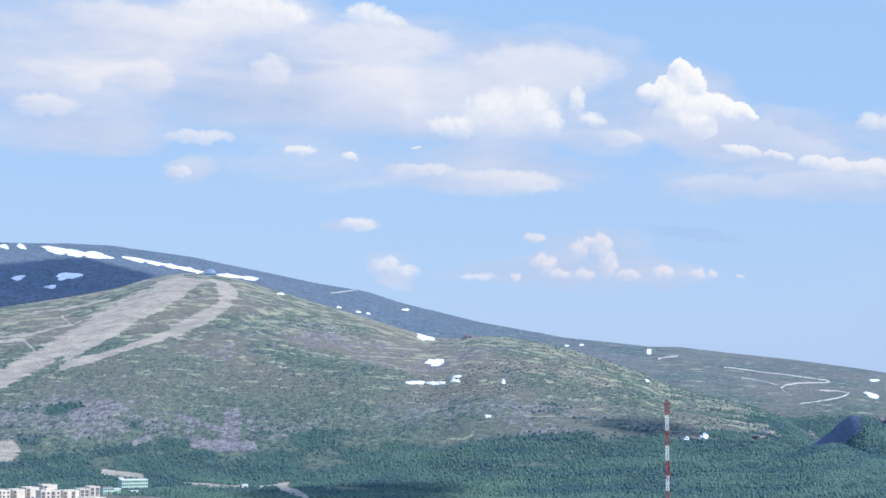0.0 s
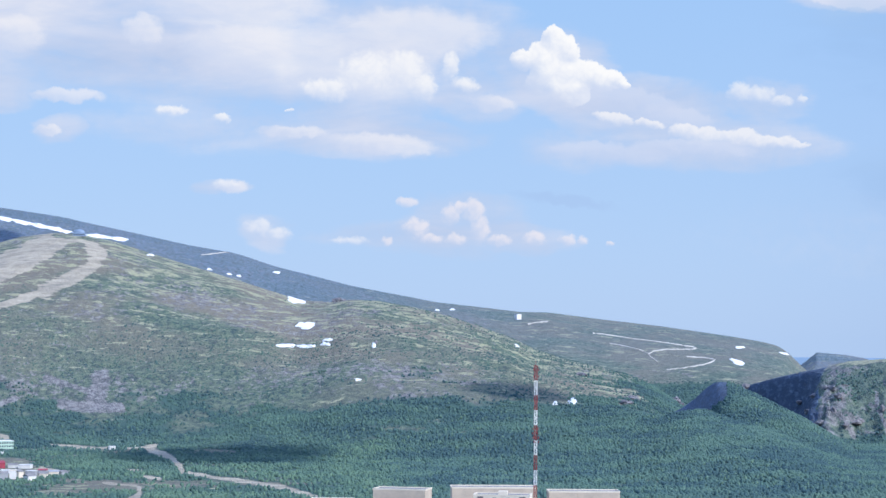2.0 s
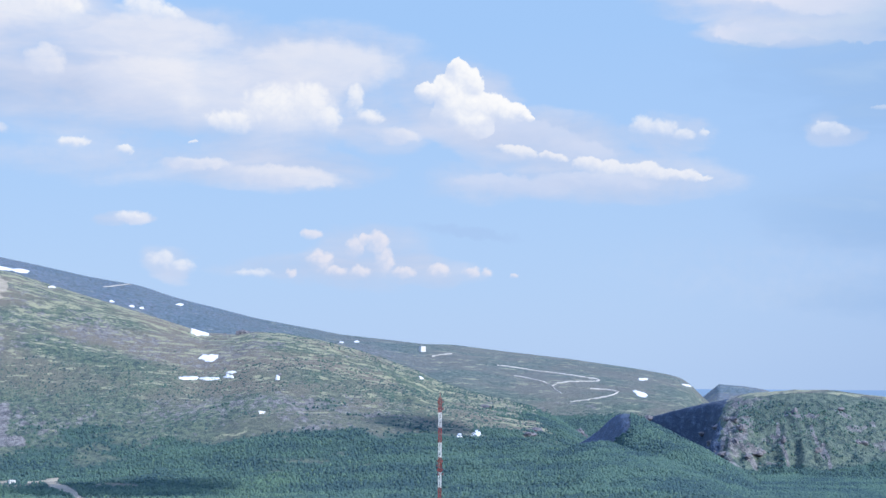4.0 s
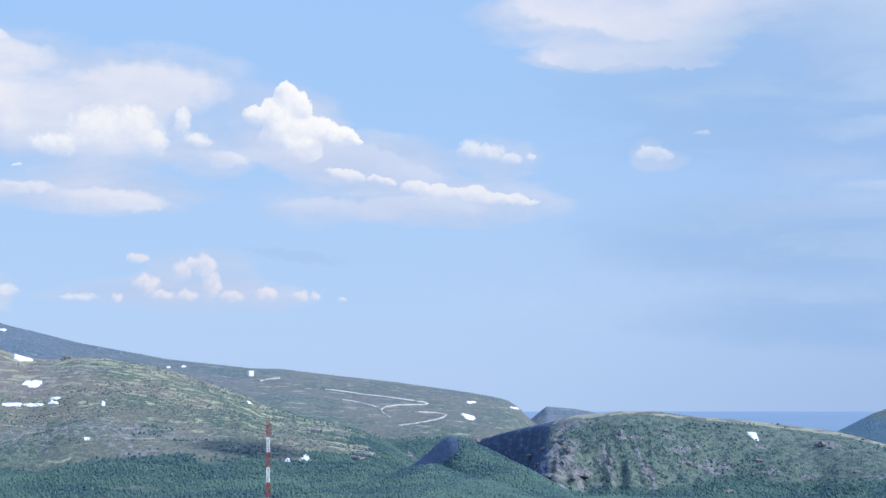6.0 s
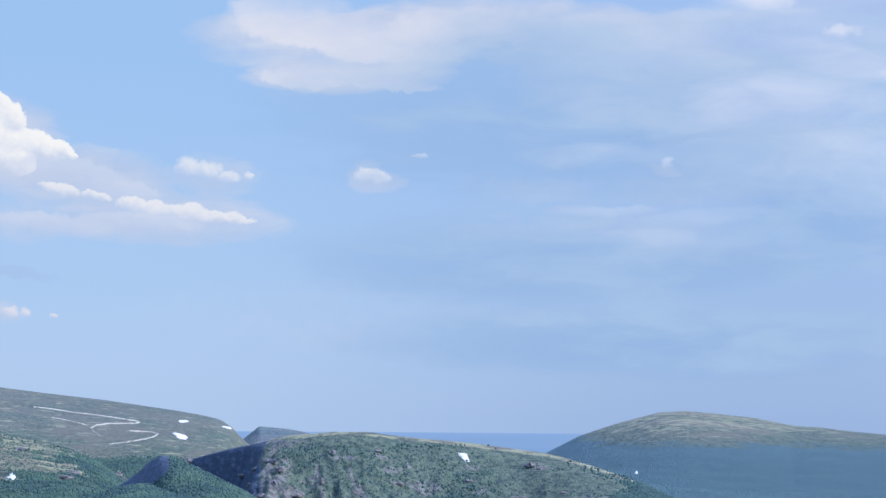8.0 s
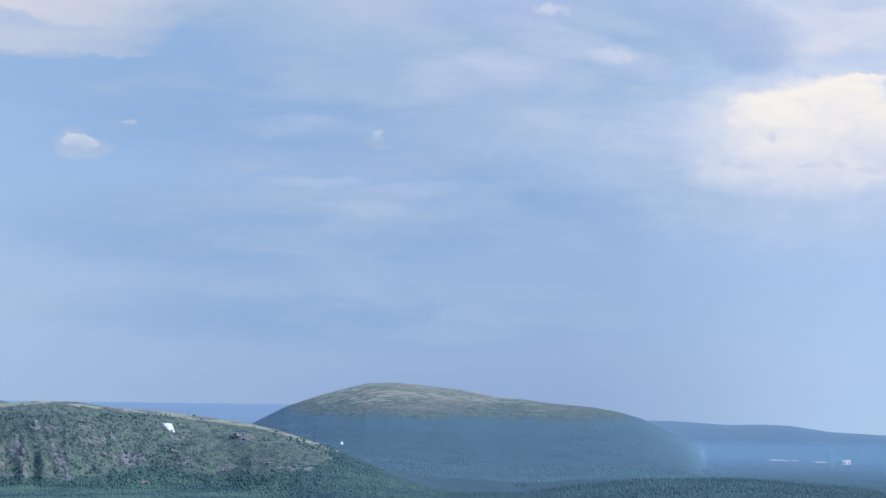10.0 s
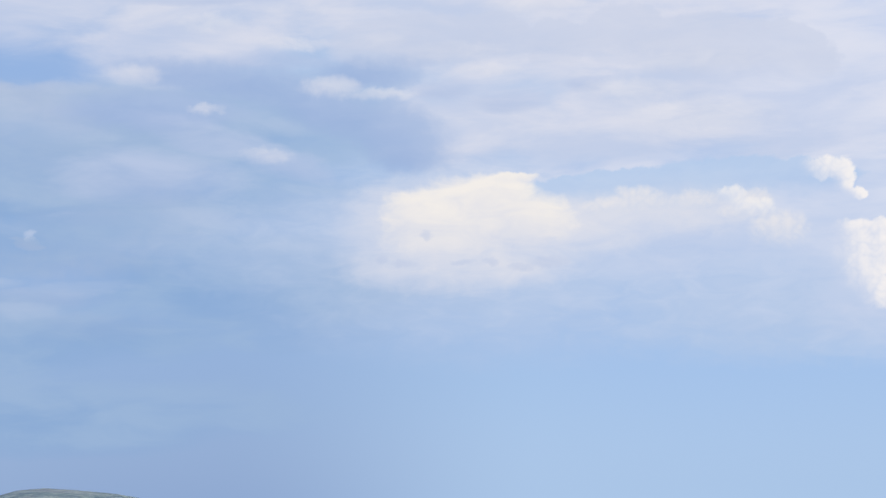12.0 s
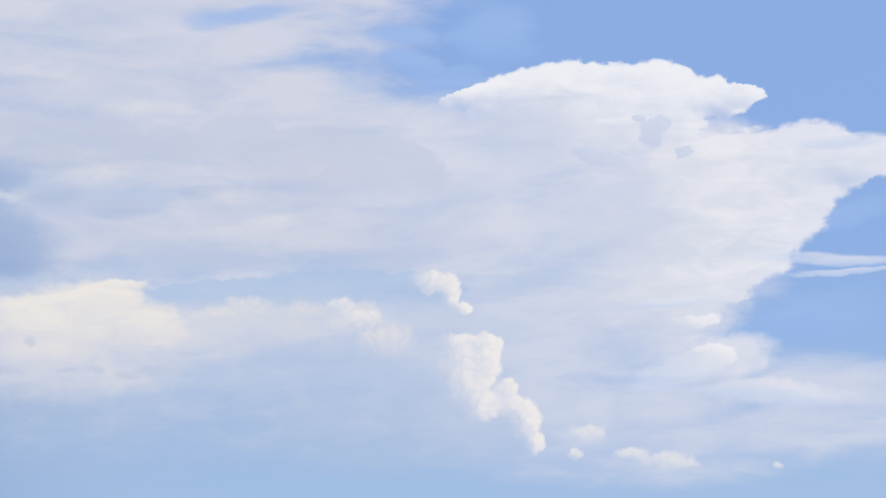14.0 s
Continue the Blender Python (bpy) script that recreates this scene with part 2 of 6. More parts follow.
# pale heads beside the bright cloud
clouds("heap", (0.0, 1.0), 0.75, (0.765, 0.834, 1.001), (1.020, 0.991, 1.010), (0.1, 0.7),
       (43.37, 8.17, 1.06, 0.49, 0), (46.77, 8.08, 0.58, 0.42, 0), (46.46, 7.77, 0.89, 0.23, 0), (45.01, 8.13, 0.81, 0.36, 0), (47.42, 7.26, 0.98, 0.65, 0),
       (42.39, 8.03, 0.65, 0.33, 0))
# dark scraps under the bright cloud
clouds("heap", (0.0, 1.1), 0.5, (0.609, 0.700, 0.934), (0.654, 0.741, 0.962), None,
       (37.30, 7.33, 0.24, 0.18, 0), (36.64, 6.52, 0.39, 0.15, 0), (35.99, 6.61, 0.26, 0.16, 0), (39.17, 6.52, 0.33, 0.16, 0), (40.80, 6.49, 0.78, 0.24, 4),
       (38.35, 6.54, 0.49, 0.10, 0), (40.07, 6.36, 0.49, 0.16, 0))
# cumulus column
clouds("heap", (0.0, 0.55), 0.84, (0.751, 0.829, 1.029), (1.198, 1.133, 1.090), (0.95, 0.3),
       (48.72, 8.94, 0.78, 0.36, 0), (49.29, 8.69, 0.42, 0.55, 0), (49.61, 8.20, 0.39, 0.23, 0), (50.32, 7.09, 0.52, 0.42, 0), (49.58, 6.98, 0.89, 0.55, 0),
       (50.34, 6.56, 0.52, 0.55, 0), (49.65, 6.17, 0.98, 0.75, 0), (50.12, 5.43, 0.84, 0.55, 0), (50.86, 5.82, 0.42, 0.36, 0), (51.40, 4.92, 0.52, 0.68, 0),
       (51.63, 4.27, 0.33, 0.39, 0), (51.01, 5.33, 0.52, 0.42, 0))
# low heads at the foot of the column
clouds("heap", (0.0, 0.8), 0.7, (0.802, 0.874, 1.049), (1.111, 1.080, 1.070), (0.3, 0.8),
       (52.80, 3.92, 0.29, 0.21, 0), (55.39, 3.64, 1.01, 0.33, 0), (54.44, 3.87, 0.65, 0.23, 0), (58.48, 3.42, 0.24, 0.13, 0), (53.17, 4.47, 0.65, 0.29, 0),
       (46.74, 7.92, 0.68, 0.33, 0), (46.09, 8.26, 0.49, 0.29, 0))
# anvil body
clouds("calm", (0.0, 0.7), 0.85, (0.802, 0.865, 1.039), (1.009, 1.019, 1.111), (0.8, 0.4),
       (55.19, 10.70, 3.74, 2.44, 0), (52.80, 13.22, 2.93, 1.46, 0), (56.85, 11.44, 2.93, 2.11, 0), (55.08, 7.96, 3.25, 1.79, 15), (56.63, 6.45, 2.27, 0.81, 10),
       (57.87, 5.61, 2.44, 0.42, -4))
# anvil head
clouds("calm", (0.0, 0.2), 0.93, (0.865, 0.911, 1.070), (1.187, 1.187, 1.220), (0.55, 0.7),
       (53.17, 14.30, 2.11, 0.91, 0), (55.33, 14.22, 1.62, 0.88, 0), (51.33, 14.20, 1.54, 0.75, 18), (50.17, 14.27, 1.14, 0.29, 14), (57.13, 13.97, 1.17, 0.58, -10),
       (58.03, 13.98, 0.62, 0.33, 0), (54.47, 13.40, 1.95, 0.94, 0), (55.88, 13.58, 1.14, 0.91, 0))
# anvil shoulder
clouds("calm", (0.0, 0.34), 0.85, (0.838, 0.893, 1.049), (1.133, 1.122, 1.176), (0.8, 0.45),
       (58.17, 11.86, 1.95, 1.20, 0), (59.95, 12.00, 1.79, 1.17, 0), (61.23, 11.92, 1.30, 0.65, 10), (59.01, 10.93, 1.54, 1.30, 0), (57.76, 9.95, 1.79, 1.46, 0),
       (56.73, 8.70, 1.79, 0.84, 12), (56.52, 11.21, 1.95, 1.79, 0), (56.20, 7.60, 0.98, 0.23, 4), (56.64, 6.53, 0.98, 0.39, 8))
# hollow in the anvil
clouds("heap", (0.0, 0.5), 0.75, (0.718, 0.811, 1.039), (0.785, 0.865, 1.070), None,
       (55.36, 13.02, 0.42, 0.46, 0), (55.65, 13.30, 0.33, 0.26, 0), (54.96, 13.43, 0.23, 0.13, -20), (56.21, 12.47, 0.26, 0.20, 0), (53.77, 12.38, 0.98, 0.23, -14))
# wisps beside the anvil
clouds("sheet", (0.0, 0.8), 0.7, (0.751, 0.865, 1.111), (0.969, 1.009, 1.133), None,
       (60.44, 9.17, 2.27, 0.23, -4), (60.74, 8.81, 1.95, 0.11, 0), (55.58, 8.18, 1.79, 0.13, 6), (55.82, 6.16, 1.79, 0.49, 10), (60.94, 12.49, 1.46, 0.26, 0),
       (58.66, 5.42, 2.60, 0.36, -5))


class Graph:
    """Short hand for building node trees."""

    def __init__(self, tree):
        self.tree, self.nodes = tree, tree.nodes

    def put(self, socket, value):
        if isinstance(value, bpy.types.NodeSocket):
            self.tree.links.new(value, socket)
        elif value is not None:
            socket.default_value = value

    def math(self, op, a, b=None, c=None, clamp=False):
        n = self.nodes.new("ShaderNodeMath")
        n.operation, n.use_clamp = op, clamp
        for s, v in zip(n.inputs, (a, b, c)):
            self.put(s, v)
        return n.outputs[0]

    def vmath(self, op, a, b=None, c=None):
        n = self.nodes.new("ShaderNodeVectorMath")
        n.operation = op
        for s, v in zip(n.inputs, (a, b, c)):
            self.put(s, v)
        return n.outputs[1] if op in ("DOT_PRODUCT", "LENGTH") else n.outputs[0]

    def noise(self, vector, scale, detail=4.0, rough=0.55, dims="3D", color=False, distortion=0.0):
        n = self.nodes.new("ShaderNodeTexNoise")
        n.noise_dimensions = dims
        self.put(n.inputs["Vector"], vector)
        for key, v in (("Scale", scale), ("Detail", detail), ("Roughness", rough), ("Distortion", distortion)):
            self.put(n.inputs[key], v)
        return n.outputs["Color" if color else "Fac"]

    def smooth(self, value, low, high, out_low=0.0, out_high=1.0, kind="SMOOTHSTEP"):
        n = self.nodes.new("ShaderNodeMapRange")
        n.interpolation_type = kind
        for s, v in zip(n.inputs, (value, low, high, out_low, out_high)):
            self.put(s, v)
        return n.outputs[0]

    def mix(self, fac, a, b, blend="MIX"):
        n = self.nodes.new("ShaderNodeMix")
        n.data_type, n.blend_type = "RGBA", blend
        self.put(n.inputs[0], fac)
        for s, v in ((n.inputs[6], a), (n.inputs[7], b)):
            self.put(s, (*v, 1.0) if isinstance(v, tuple) and len(v) == 3 else v)
        return n.outputs[2]

    def combine(self, x, y, z=0.0):
        n = self.nodes.new("ShaderNodeCombineXYZ")
        for s, v in zip(n.inputs, (x, y, z)):
            self.put(s, v)
        return n.outputs[0]

    def split(self, vector):
        n = self.nodes.new("ShaderNodeSeparateXYZ")
        self.put(n.inputs[0], vector)
        return n.outputs


def sub_graph(g, name, build, taken, given):
    """A node group in g: build(graph, input sockets) returns its output; taken: (kind, value) of each input; given: the output's kind."""
    tree = bpy.data.node_groups.new(name, "ShaderNodeTree")
    for k, (kind, value) in enumerate(taken):
        tree.interface.new_socket(f"In {k}", in_out="INPUT", socket_type=f"NodeSocket{kind}")
    tree.interface.new_socket("Out", in_out="OUTPUT", socket_type=f"NodeSocket{given}")
    inner = Graph(tree)
    start = inner.nodes.new("NodeGroupInput")
    made = build(inner, start.outputs)
    inner.put(inner.nodes.new("NodeGroupOutput").inputs[0], made)
    n = g.nodes.new("ShaderNodeGroup")
    n.node_tree = tree
    for socket, (kind, value) in zip(n.inputs, taken):
        g.put(socket, value)
    return n.outputs[0]


def summed(g, place, puffs, start):
    """The thicknesses of soft puffs at a place, added to start."""
    total = start
    for yaw, height, rx, ry, thick in puffs:
        d = g.vmath("MULTIPLY_ADD", place, (1 / rx, 1 / ry, 0.0), (-yaw / rx, -height / ry, 0.0))
        puff = g.math("MAXIMUM", g.math("SUBTRACT", 1.0, g.vmath("DOT_PRODUCT", d, d)), 0.0)
        total = g.math("MULTIPLY_ADD", puff, thick, total)
    return total


def heaped(g, place, puffs):
    """A group of puffs that run together: depth under its outline (0 at the edge) and the mean place within its puffs."""
    depth, weight, middle = None, 0.001, (0.0, 0.0, 0.0)
    for yaw, height, rx, ry, tilt in puffs:
        rx, ry = rx * 1.05, ry * 1.05
        if tilt:
            c, s = math.cos(radians(tilt)), math.sin(radians(tilt))
            x = g.math("ADD", g.vmath("DOT_PRODUCT", place, (c / rx, s / rx, 0.0)), -(yaw * c + height * s) / rx)
            y = g.math("ADD", g.vmath("DOT_PRODUCT", place, (-s / ry, c / ry, 0.0)), (yaw * s - height * c) / ry)
            d = g.combine(x, y)
        else:
            d = g.vmath("MULTIPLY_ADD", place, (1 / rx, 1 / ry, 0.0), (-yaw / rx, -height / ry, 0.0))
        puff = g.math("SUBTRACT", 1.0, g.vmath("DOT_PRODUCT", d, d))
        depth = puff if depth is None else g.math("SMOOTH_MAX", depth, puff, 0.25)
        share_of = g.math("POWER", g.math("MAXIMUM", g.math("ADD", puff, 0.5), 0.0), 2.0)
        weight = g.math("ADD", weight, share_of)
        middle = g.vmath("MULTIPLY_ADD", d, g.combine(share_of, share_of), middle)
    inverse = g.math("DIVIDE", 1.0, weight)
    return depth, g.vmath("MULTIPLY", middle, g.combine(inverse, inverse))


def cloud_over(look_of, puffs):
    """Builds one cloud group over the air behind it."""
    edge, opacity, dark, light, fade = look_of

    def build(g, given):
        at, rough, relief, air = given[0], given[1], given[2], given[3]
        depth, middle = heaped(g, at, puffs)
        cover = g.math("MULTIPLY", g.smooth(g.math("ADD", depth, rough), *edge), opacity)
        cover = g.math("MULTIPLY", cover, g.smooth(depth, -0.3, 0.35))
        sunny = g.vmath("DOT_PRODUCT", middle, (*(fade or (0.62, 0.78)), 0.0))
        if fade:
            cover = g.math("MULTIPLY", cover, g.smooth(sunny, -1.0, 0.15))
        lit = g.smooth(g.math("ADD", sunny, relief), -0.8, 0.7)
        return g.mix(cover, air, g.mix(lit, dark, light))

    return build


def make_world():
    world = bpy.data.worlds.new("world")
    scene.world = world
    world.use_nodes = True
    world.cycles.sampling_method, world.cycles.sample_map_resolution = "MANUAL", 256
    g = Graph(world.node_tree)
    g.nodes.clear()
    sky = g.nodes.new("ShaderNodeTexSky")
    sky.sky_type, sky.sun_disc = "NISHITA", False
    sky.sun_elevation, sky.sun_rotation = radians(SUN_HEIGHT), radians(SUN_YAW)
    sky.air_density, sky.dust_density, sky.ozone_density = 1.0, 0.6, 1.5
    way = g.split(g.nodes.new("ShaderNodeTexCoord").outputs["Generated"])
    yaw = g.math("DEGREES", g.math("ARCTAN2", way[0], way[1]))
    height = g.math("DEGREES", g.math("ARCSINE", way[2]))
    place = g.combine(yaw, height)
    air = g.mix(1.0, sky.outputs[0], (0.1, 0.1, 0.1), "MULTIPLY")
    murk = g.smooth(yaw, 10.0, 29.0)
    haze_low = g.mix(murk, (0.46, 0.65, 0.985), (0.34, 0.515, 0.87))
    haze_low = g.mix(g.smooth(yaw, 31.0, 41.0), haze_low, (0.52, 0.75, 1.10))
    haze_high = g.mix(murk, (0.375, 0.61, 1.0), (0.40, 0.60, 1.0))
    haze_high = g.mix(g.smooth(yaw, 34.0, 46.0), haze_high, (0.37, 0.59, 1.09))
    veil = g.mix(g.smooth(height, -0.5, 10.0, kind="LINEAR"), haze_low, haze_high)
    veil = g.mix(g.smooth(height, 18.0, 40.0), veil, (0.72, 1.02, 1.86))
    air = g.mix(0.86, air, veil)
    grain = g.noise(place, 2.8, 4.0, 0.55, "2D")
    streak = g.noise(g.vmath("MULTIPLY", place, (0.30, 1.1, 1.0)), 1.0, 6.0, 0.55, "2D", distortion=0.25)
    fold = g.noise(g.vmath("MULTIPLY", place, (0.16, 0.55, 1.0)), 1.0, 4.0, 0.55, "2D", distortion=0.3)
    # thin layers
    drift = g.vmath("SUBTRACT", g.noise(g.vmath("MULTIPLY", place, (0.35, 0.9, 1.0)), 1.0, 4.0, 0.55, "2D", True), (0.5, 0.5, 0.5))
    soft_at = g.vmath("MULTIPLY_ADD", drift, (1.7, 0.75, 0.0), place)
    layer = sub_graph(g, "thin_layers", lambda inner, given: summed(inner, given[0], SOFT_PUFFS, 0.0), (("Vector", soft_at),), "Float")
    tone = sub_graph(g, "layer_tone", lambda inner, given: summed(inner, given[0], TONE_PUFFS, 0.30), (("Vector", soft_at),), "Float")
    thick = g.math("MULTIPLY", layer, g.math("MULTIPLY_ADD", streak, 2.2, -0.1))
    thick = g.math("MAXIMUM", g.math("MULTIPLY_ADD", g.math("SUBTRACT", grain, 0.5), 0.3, thick), 0.0)
    thick = g.math("MULTIPLY", thick, g.smooth(layer, 0.0, 0.3))
    cover = g.math("MULTIPLY", g.math("SUBTRACT", 1.0, g.math("EXPONENT", g.math("MULTIPLY", thick, -1.5))), 0.93)
    tone = g.math("MULTIPLY_ADD", g.math("SUBTRACT", fold, 0.5), 1.4, tone)
    tone = g.math("MULTIPLY_ADD", g.math("SUBTRACT", streak, 0.5), 1.1, tone)
    sheet = g.mix(g.smooth(tone, -0.75, 0.52, kind="LINEAR"), (0.40, 0.50, 0.74), (0.68, 0.72, 0.87))
    sheet = g.mix(g.smooth(tone, 0.45, 1.25), sheet, (0.90, 0.89, 0.93))
    air = g.mix(cover, air, sheet)
    # cloud groups, each with its own texture
    bulge = 0.0
    for scale, amount in ((2.4, 0.6), (5.0, 0.4), (10.0, 0.12)):
        knot = g.math("ABSOLUTE", g.math("MULTIPLY_ADD", g.noise(place, scale, 0.0, 0.5, "2D"), 2.0, -1.0))
        bulge = g.math("MULTIPLY_ADD", knot, amount, bulge)
    bulge = g.math("SUBTRACT", bulge, 0.28)
    curl = g.vmath("SUBTRACT", g.noise(place, 2.2, 4.0, 0.55, "2D", True), (0.5, 0.5, 0.5))
    wisp = g.math("SUBTRACT", g.noise(g.vmath("MULTIPLY", place, (0.55, 1.5, 1.0)), 1.3, 5.0, 0.58, "2D", distortion=0.4), 0.5)
    textures = {  # warped place, roughness of the outline, relief in the light
        "heap": (g.vmath("MULTIPLY_ADD", curl, (0.34, 0.30, 0.0), place), g.math("MULTIPLY", bulge, 0.55), g.math("MULTIPLY", bulge, 0.7)),
        "calm": (g.vmath("MULTIPLY_ADD", curl, (0.55, 0.32, 0.0), place), g.math("MULTIPLY", wisp, 0.55), g.math("MULTIPLY", wisp, 1.3)),
        "sheet": (g.vmath("MULTIPLY_ADD", drift, (1.3, 0.5, 0.0), place), g.math("MULTIPLY", g.math("SUBTRACT", streak, 0.5), 1.0), g.math("MULTIPLY", g.math("SUBTRACT", streak, 0.5), 2.8)),
    }
    for warp, *look_of, puffs in SKY:
        at, rough, relief = textures[warp]
        air = sub_graph(g, "cloud_group", cloud_over(look_of, puffs), (("Vector", at), ("Float", rough), ("Float", relief), ("Color", air)), "Color")
    back = g.nodes.new("ShaderNodeBackground")
    g.put(back.inputs[0], air)
    g.put(g.nodes.new("ShaderNodeOutputWorld").inputs[0], back.outputs[0])


make_world()

# ---- materials ----
def material(name, rough=0.9, metal=0.0):
    """A new node material: its graph and its principled shader."""
    m = bpy.data.materials.new(name)
    m.use_nodes = True
    b = m.node_tree.nodes["Principled BSDF"]
    b.inputs["Roughness"].default_value, b.inputs["Metallic"].default_value = rough, metal
    b.inputs["Specular IOR Level"].default_value = 0.25
    return m, Graph(m.node_tree), b


def world_place(g):
    return g.nodes.new("ShaderNodeNewGeometry").outputs["Position"]


def bump(g, shader, height, strength, distance):
    n = g.nodes.new("ShaderNodeBump")
    n.inputs["Strength"].default_value, n.inputs["Distance"].default_value = strength, distance
    g.put(n.inputs["Height"], height)
    g.put(shader.inputs["Normal"], n.outputs[0])


def mottled(name, color, other, size, rough=0.9, metal=0.0, relief=0.05):
    """Two colours mixed in patches of about that many metres, with finer grain on top."""
    m, g, b = material(name, rough, metal)
    p = world_place(g)
    big, fine = g.noise(p, 1 / size, 4.0, 0.6), g.noise(p, 9 / size, 3.0, 0.6)
    tone = g.mix(g.smooth(big, 0.35, 0.65), color, other)
    tone = g.mix(g.math("MULTIPLY", fine, 0.35), tone, tuple(c * 0.62 for c in color))
    g.put(b.inputs["Base Color"], tone)
    bump(g, b, fine, 0.5, relief)
    return m


def attribute(g, name):
    n = g.nodes.new("ShaderNodeAttribute")
    n.attribute_name = name
    return n.outputs["Fac"]


def fell_material():
    """Heath, dry grass, stone, bare soil and forest floor, with haze and shade painted over."""
    m, g, b = material("fell_ground", 0.95)
    p = world_place(g)
    broad = g.noise(p, 1 / 160.0, 4.0, 0.6)
    contour = g.vmath("MULTIPLY", p, (0.5, 0.75, 1.2))
    patch = g.noise(contour, 1 / 17.0, 7.0, 0.72)
    spots = g.noise(g.vmath("MULTIPLY", p, (1.1, 0.6, 1.1)), 1 / 8.0, 6.0, 0.78)
    grit = g.noise(p, 1 / 3.0, 3.0, 0.7)
    heath = g.mix(g.smooth(spots, 0.40, 0.60), HEATH_DARK, HEATH_LIGHT)
    heath = g.mix(g.math("MULTIPLY", g.smooth(broad, 0.36, 0.6), g.smooth(attribute(g, "dry"), 0.1, 0.65, 0.0, 0.9)), heath, HEATH_BROWN)
    straw = g.mix(grit, STRAW_DARK, STRAW_LIGHT)
    tone = g.mix(g.smooth(g.math("ADD", patch, g.math("MULTIPLY_ADD", attribute(g, "dry"), 0.22, -0.13)), 0.53, 0.59), heath, straw)
    stone = g.mix(g.smooth(spots, 0.40, 0.60), STONE_DARK, STONE_LIGHT)
    rubble = g.math("ADD", g.math("MULTIPLY_ADD", attribute(g, "stone"), 0.42, -0.20), g.noise(g.vmath("MULTIPLY_ADD", p, (1.1, 0.5, 1.4), (311.0, 70.0, 5.0)), 1 / 13.0, 6.0, 0.76))
    tone = g.mix(g.smooth(rubble, 0.47, 0.58), tone, stone)
    # blue distance haze painted on the mountain's rock, fainter on other hills
    tone = g.mix(g.math("MULTIPLY", attribute(g, "haze_shade"), g.smooth(spots, 0.38, 0.6, 0.25, 0.95)), tone, HAZE_BLUE)
    # above 1: shade of the knob's and cliff's west walls, painted dark blue
    tone = g.mix(g.math("MULTIPLY", g.math("SUBTRACT", attribute(g, "haze_shade"), 1.0, clamp=True), g.smooth(spots, 0.66, 0.5)), tone, SHADED_ROCK)
    # fir floor tinted blue for haze; above 1 it pales further with distance
    floor = g.mix(g.math("MINIMUM", attribute(g, "fir_haze"), 1.0), WOOD_FLOOR, HAZED_FIR_FLOOR)
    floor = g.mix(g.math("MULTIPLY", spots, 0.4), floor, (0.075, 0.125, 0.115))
    floor = g.mix(g.math("SUBTRACT", attribute(g, "fir_haze"), 1.0, clamp=True), floor, HAZED_WOOD)
    wood = g.math("ADD", attribute(g, "wood"), g.math("MULTIPLY_ADD", spots, 0.8, -0.4))
    tone = g.mix(g.smooth(wood, 0.35, 0.6), tone, floor)
    soil = g.mix(g.smooth(patch, 0.3, 0.7), SOIL_DARK, SOIL_LIGHT)
    bare = g.math("ADD", attribute(g, "soil"), g.math("MULTIPLY_ADD", patch, 2.2, g.math("MULTIPLY_ADD", spots, 1.0, -1.62)))
    tone = g.mix(g.smooth(bare, 0.4, 0.62), tone, soil)
    g.put(b.inputs["Base Color"], tone)
    relief = g.math("ADD", g.math("MULTIPLY", spots, 2.0), g.math("MULTIPLY", grit, 0.8))
    bump(g, b, relief, 0.9, 2.2)
    return m


HEATH_DARK, HEATH_LIGHT, HEATH_BROWN = (0.046, 0.082, 0.084), (0.150, 0.196, 0.138), (0.190, 0.174, 0.148)
STRAW_DARK, STRAW_LIGHT = (0.225, 0.245, 0.160), (0.41, 0.415, 0.295)
STONE_DARK, STONE_LIGHT = (0.108, 0.114, 0.126), (0.270, 0.268, 0.270)
SOIL_DARK, SOIL_LIGHT = (0.26, 0.245, 0.205), (0.48, 0.43, 0.345)
# shade on the west walls, given as a rock colour
SHADED_ROCK = (0.042, 0.068, 0.118)
# distance haze, as a blue laid over the rock
HAZE_BLUE = (0.112, 0.168, 0.262)
# the last two hold distance haze in their base colour
WOOD_FLOOR, HAZED_FIR_FLOOR, HAZED_WOOD = (0.050, 0.108, 0.098), (0.053, 0.111, 0.147), (0.162, 0.290, 0.395)


# ---- the land ----
def lattice_noise(x, y, seed):
    """Smooth noise in -1 .. 1 over arrays of places."""
    xi, yi = np.floor(x), np.floor(y)
    fx, fy = x - xi, y - yi
    fx, fy = fx * fx * (3 - 2 * fx), fy * fy * (3 - 2 * fy)

    def corner(a, b):
        h = np.sin(a * 127.1 + b * 311.7 + seed * 74.7) * 43758.5453
        return (h - np.floor(h)) * 2 - 1

    top = corner(xi, yi) * (1 - fx) + corner(xi + 1, yi) * fx
    low = corner(xi, yi + 1) * (1 - fx) + corner(xi + 1, yi + 1) * fx
    return top * (1 - fy) + low * fy


def fbm(x, y, size, octaves, seed, gain=0.5):
    total, amp, norm = 0.0, 1.0, 0.0
    for k in range(octaves):
        total = total + amp * lattice_noise(x / size + 0.37 * k, y / size - 0.61 * k, seed + k * 7)
        norm += amp
        amp, size = amp * gain, size * 0.5
    return total / norm


YAW_TABLE = np.arange(-45.0, 65.0, 0.02)


def softened(values, width):
    n = int(width / 0.02)
    w = np.hanning(2 * n + 1)
    return np.convolve(np.pad(values, n, mode="edge"), w / w.sum(), mode="valid")


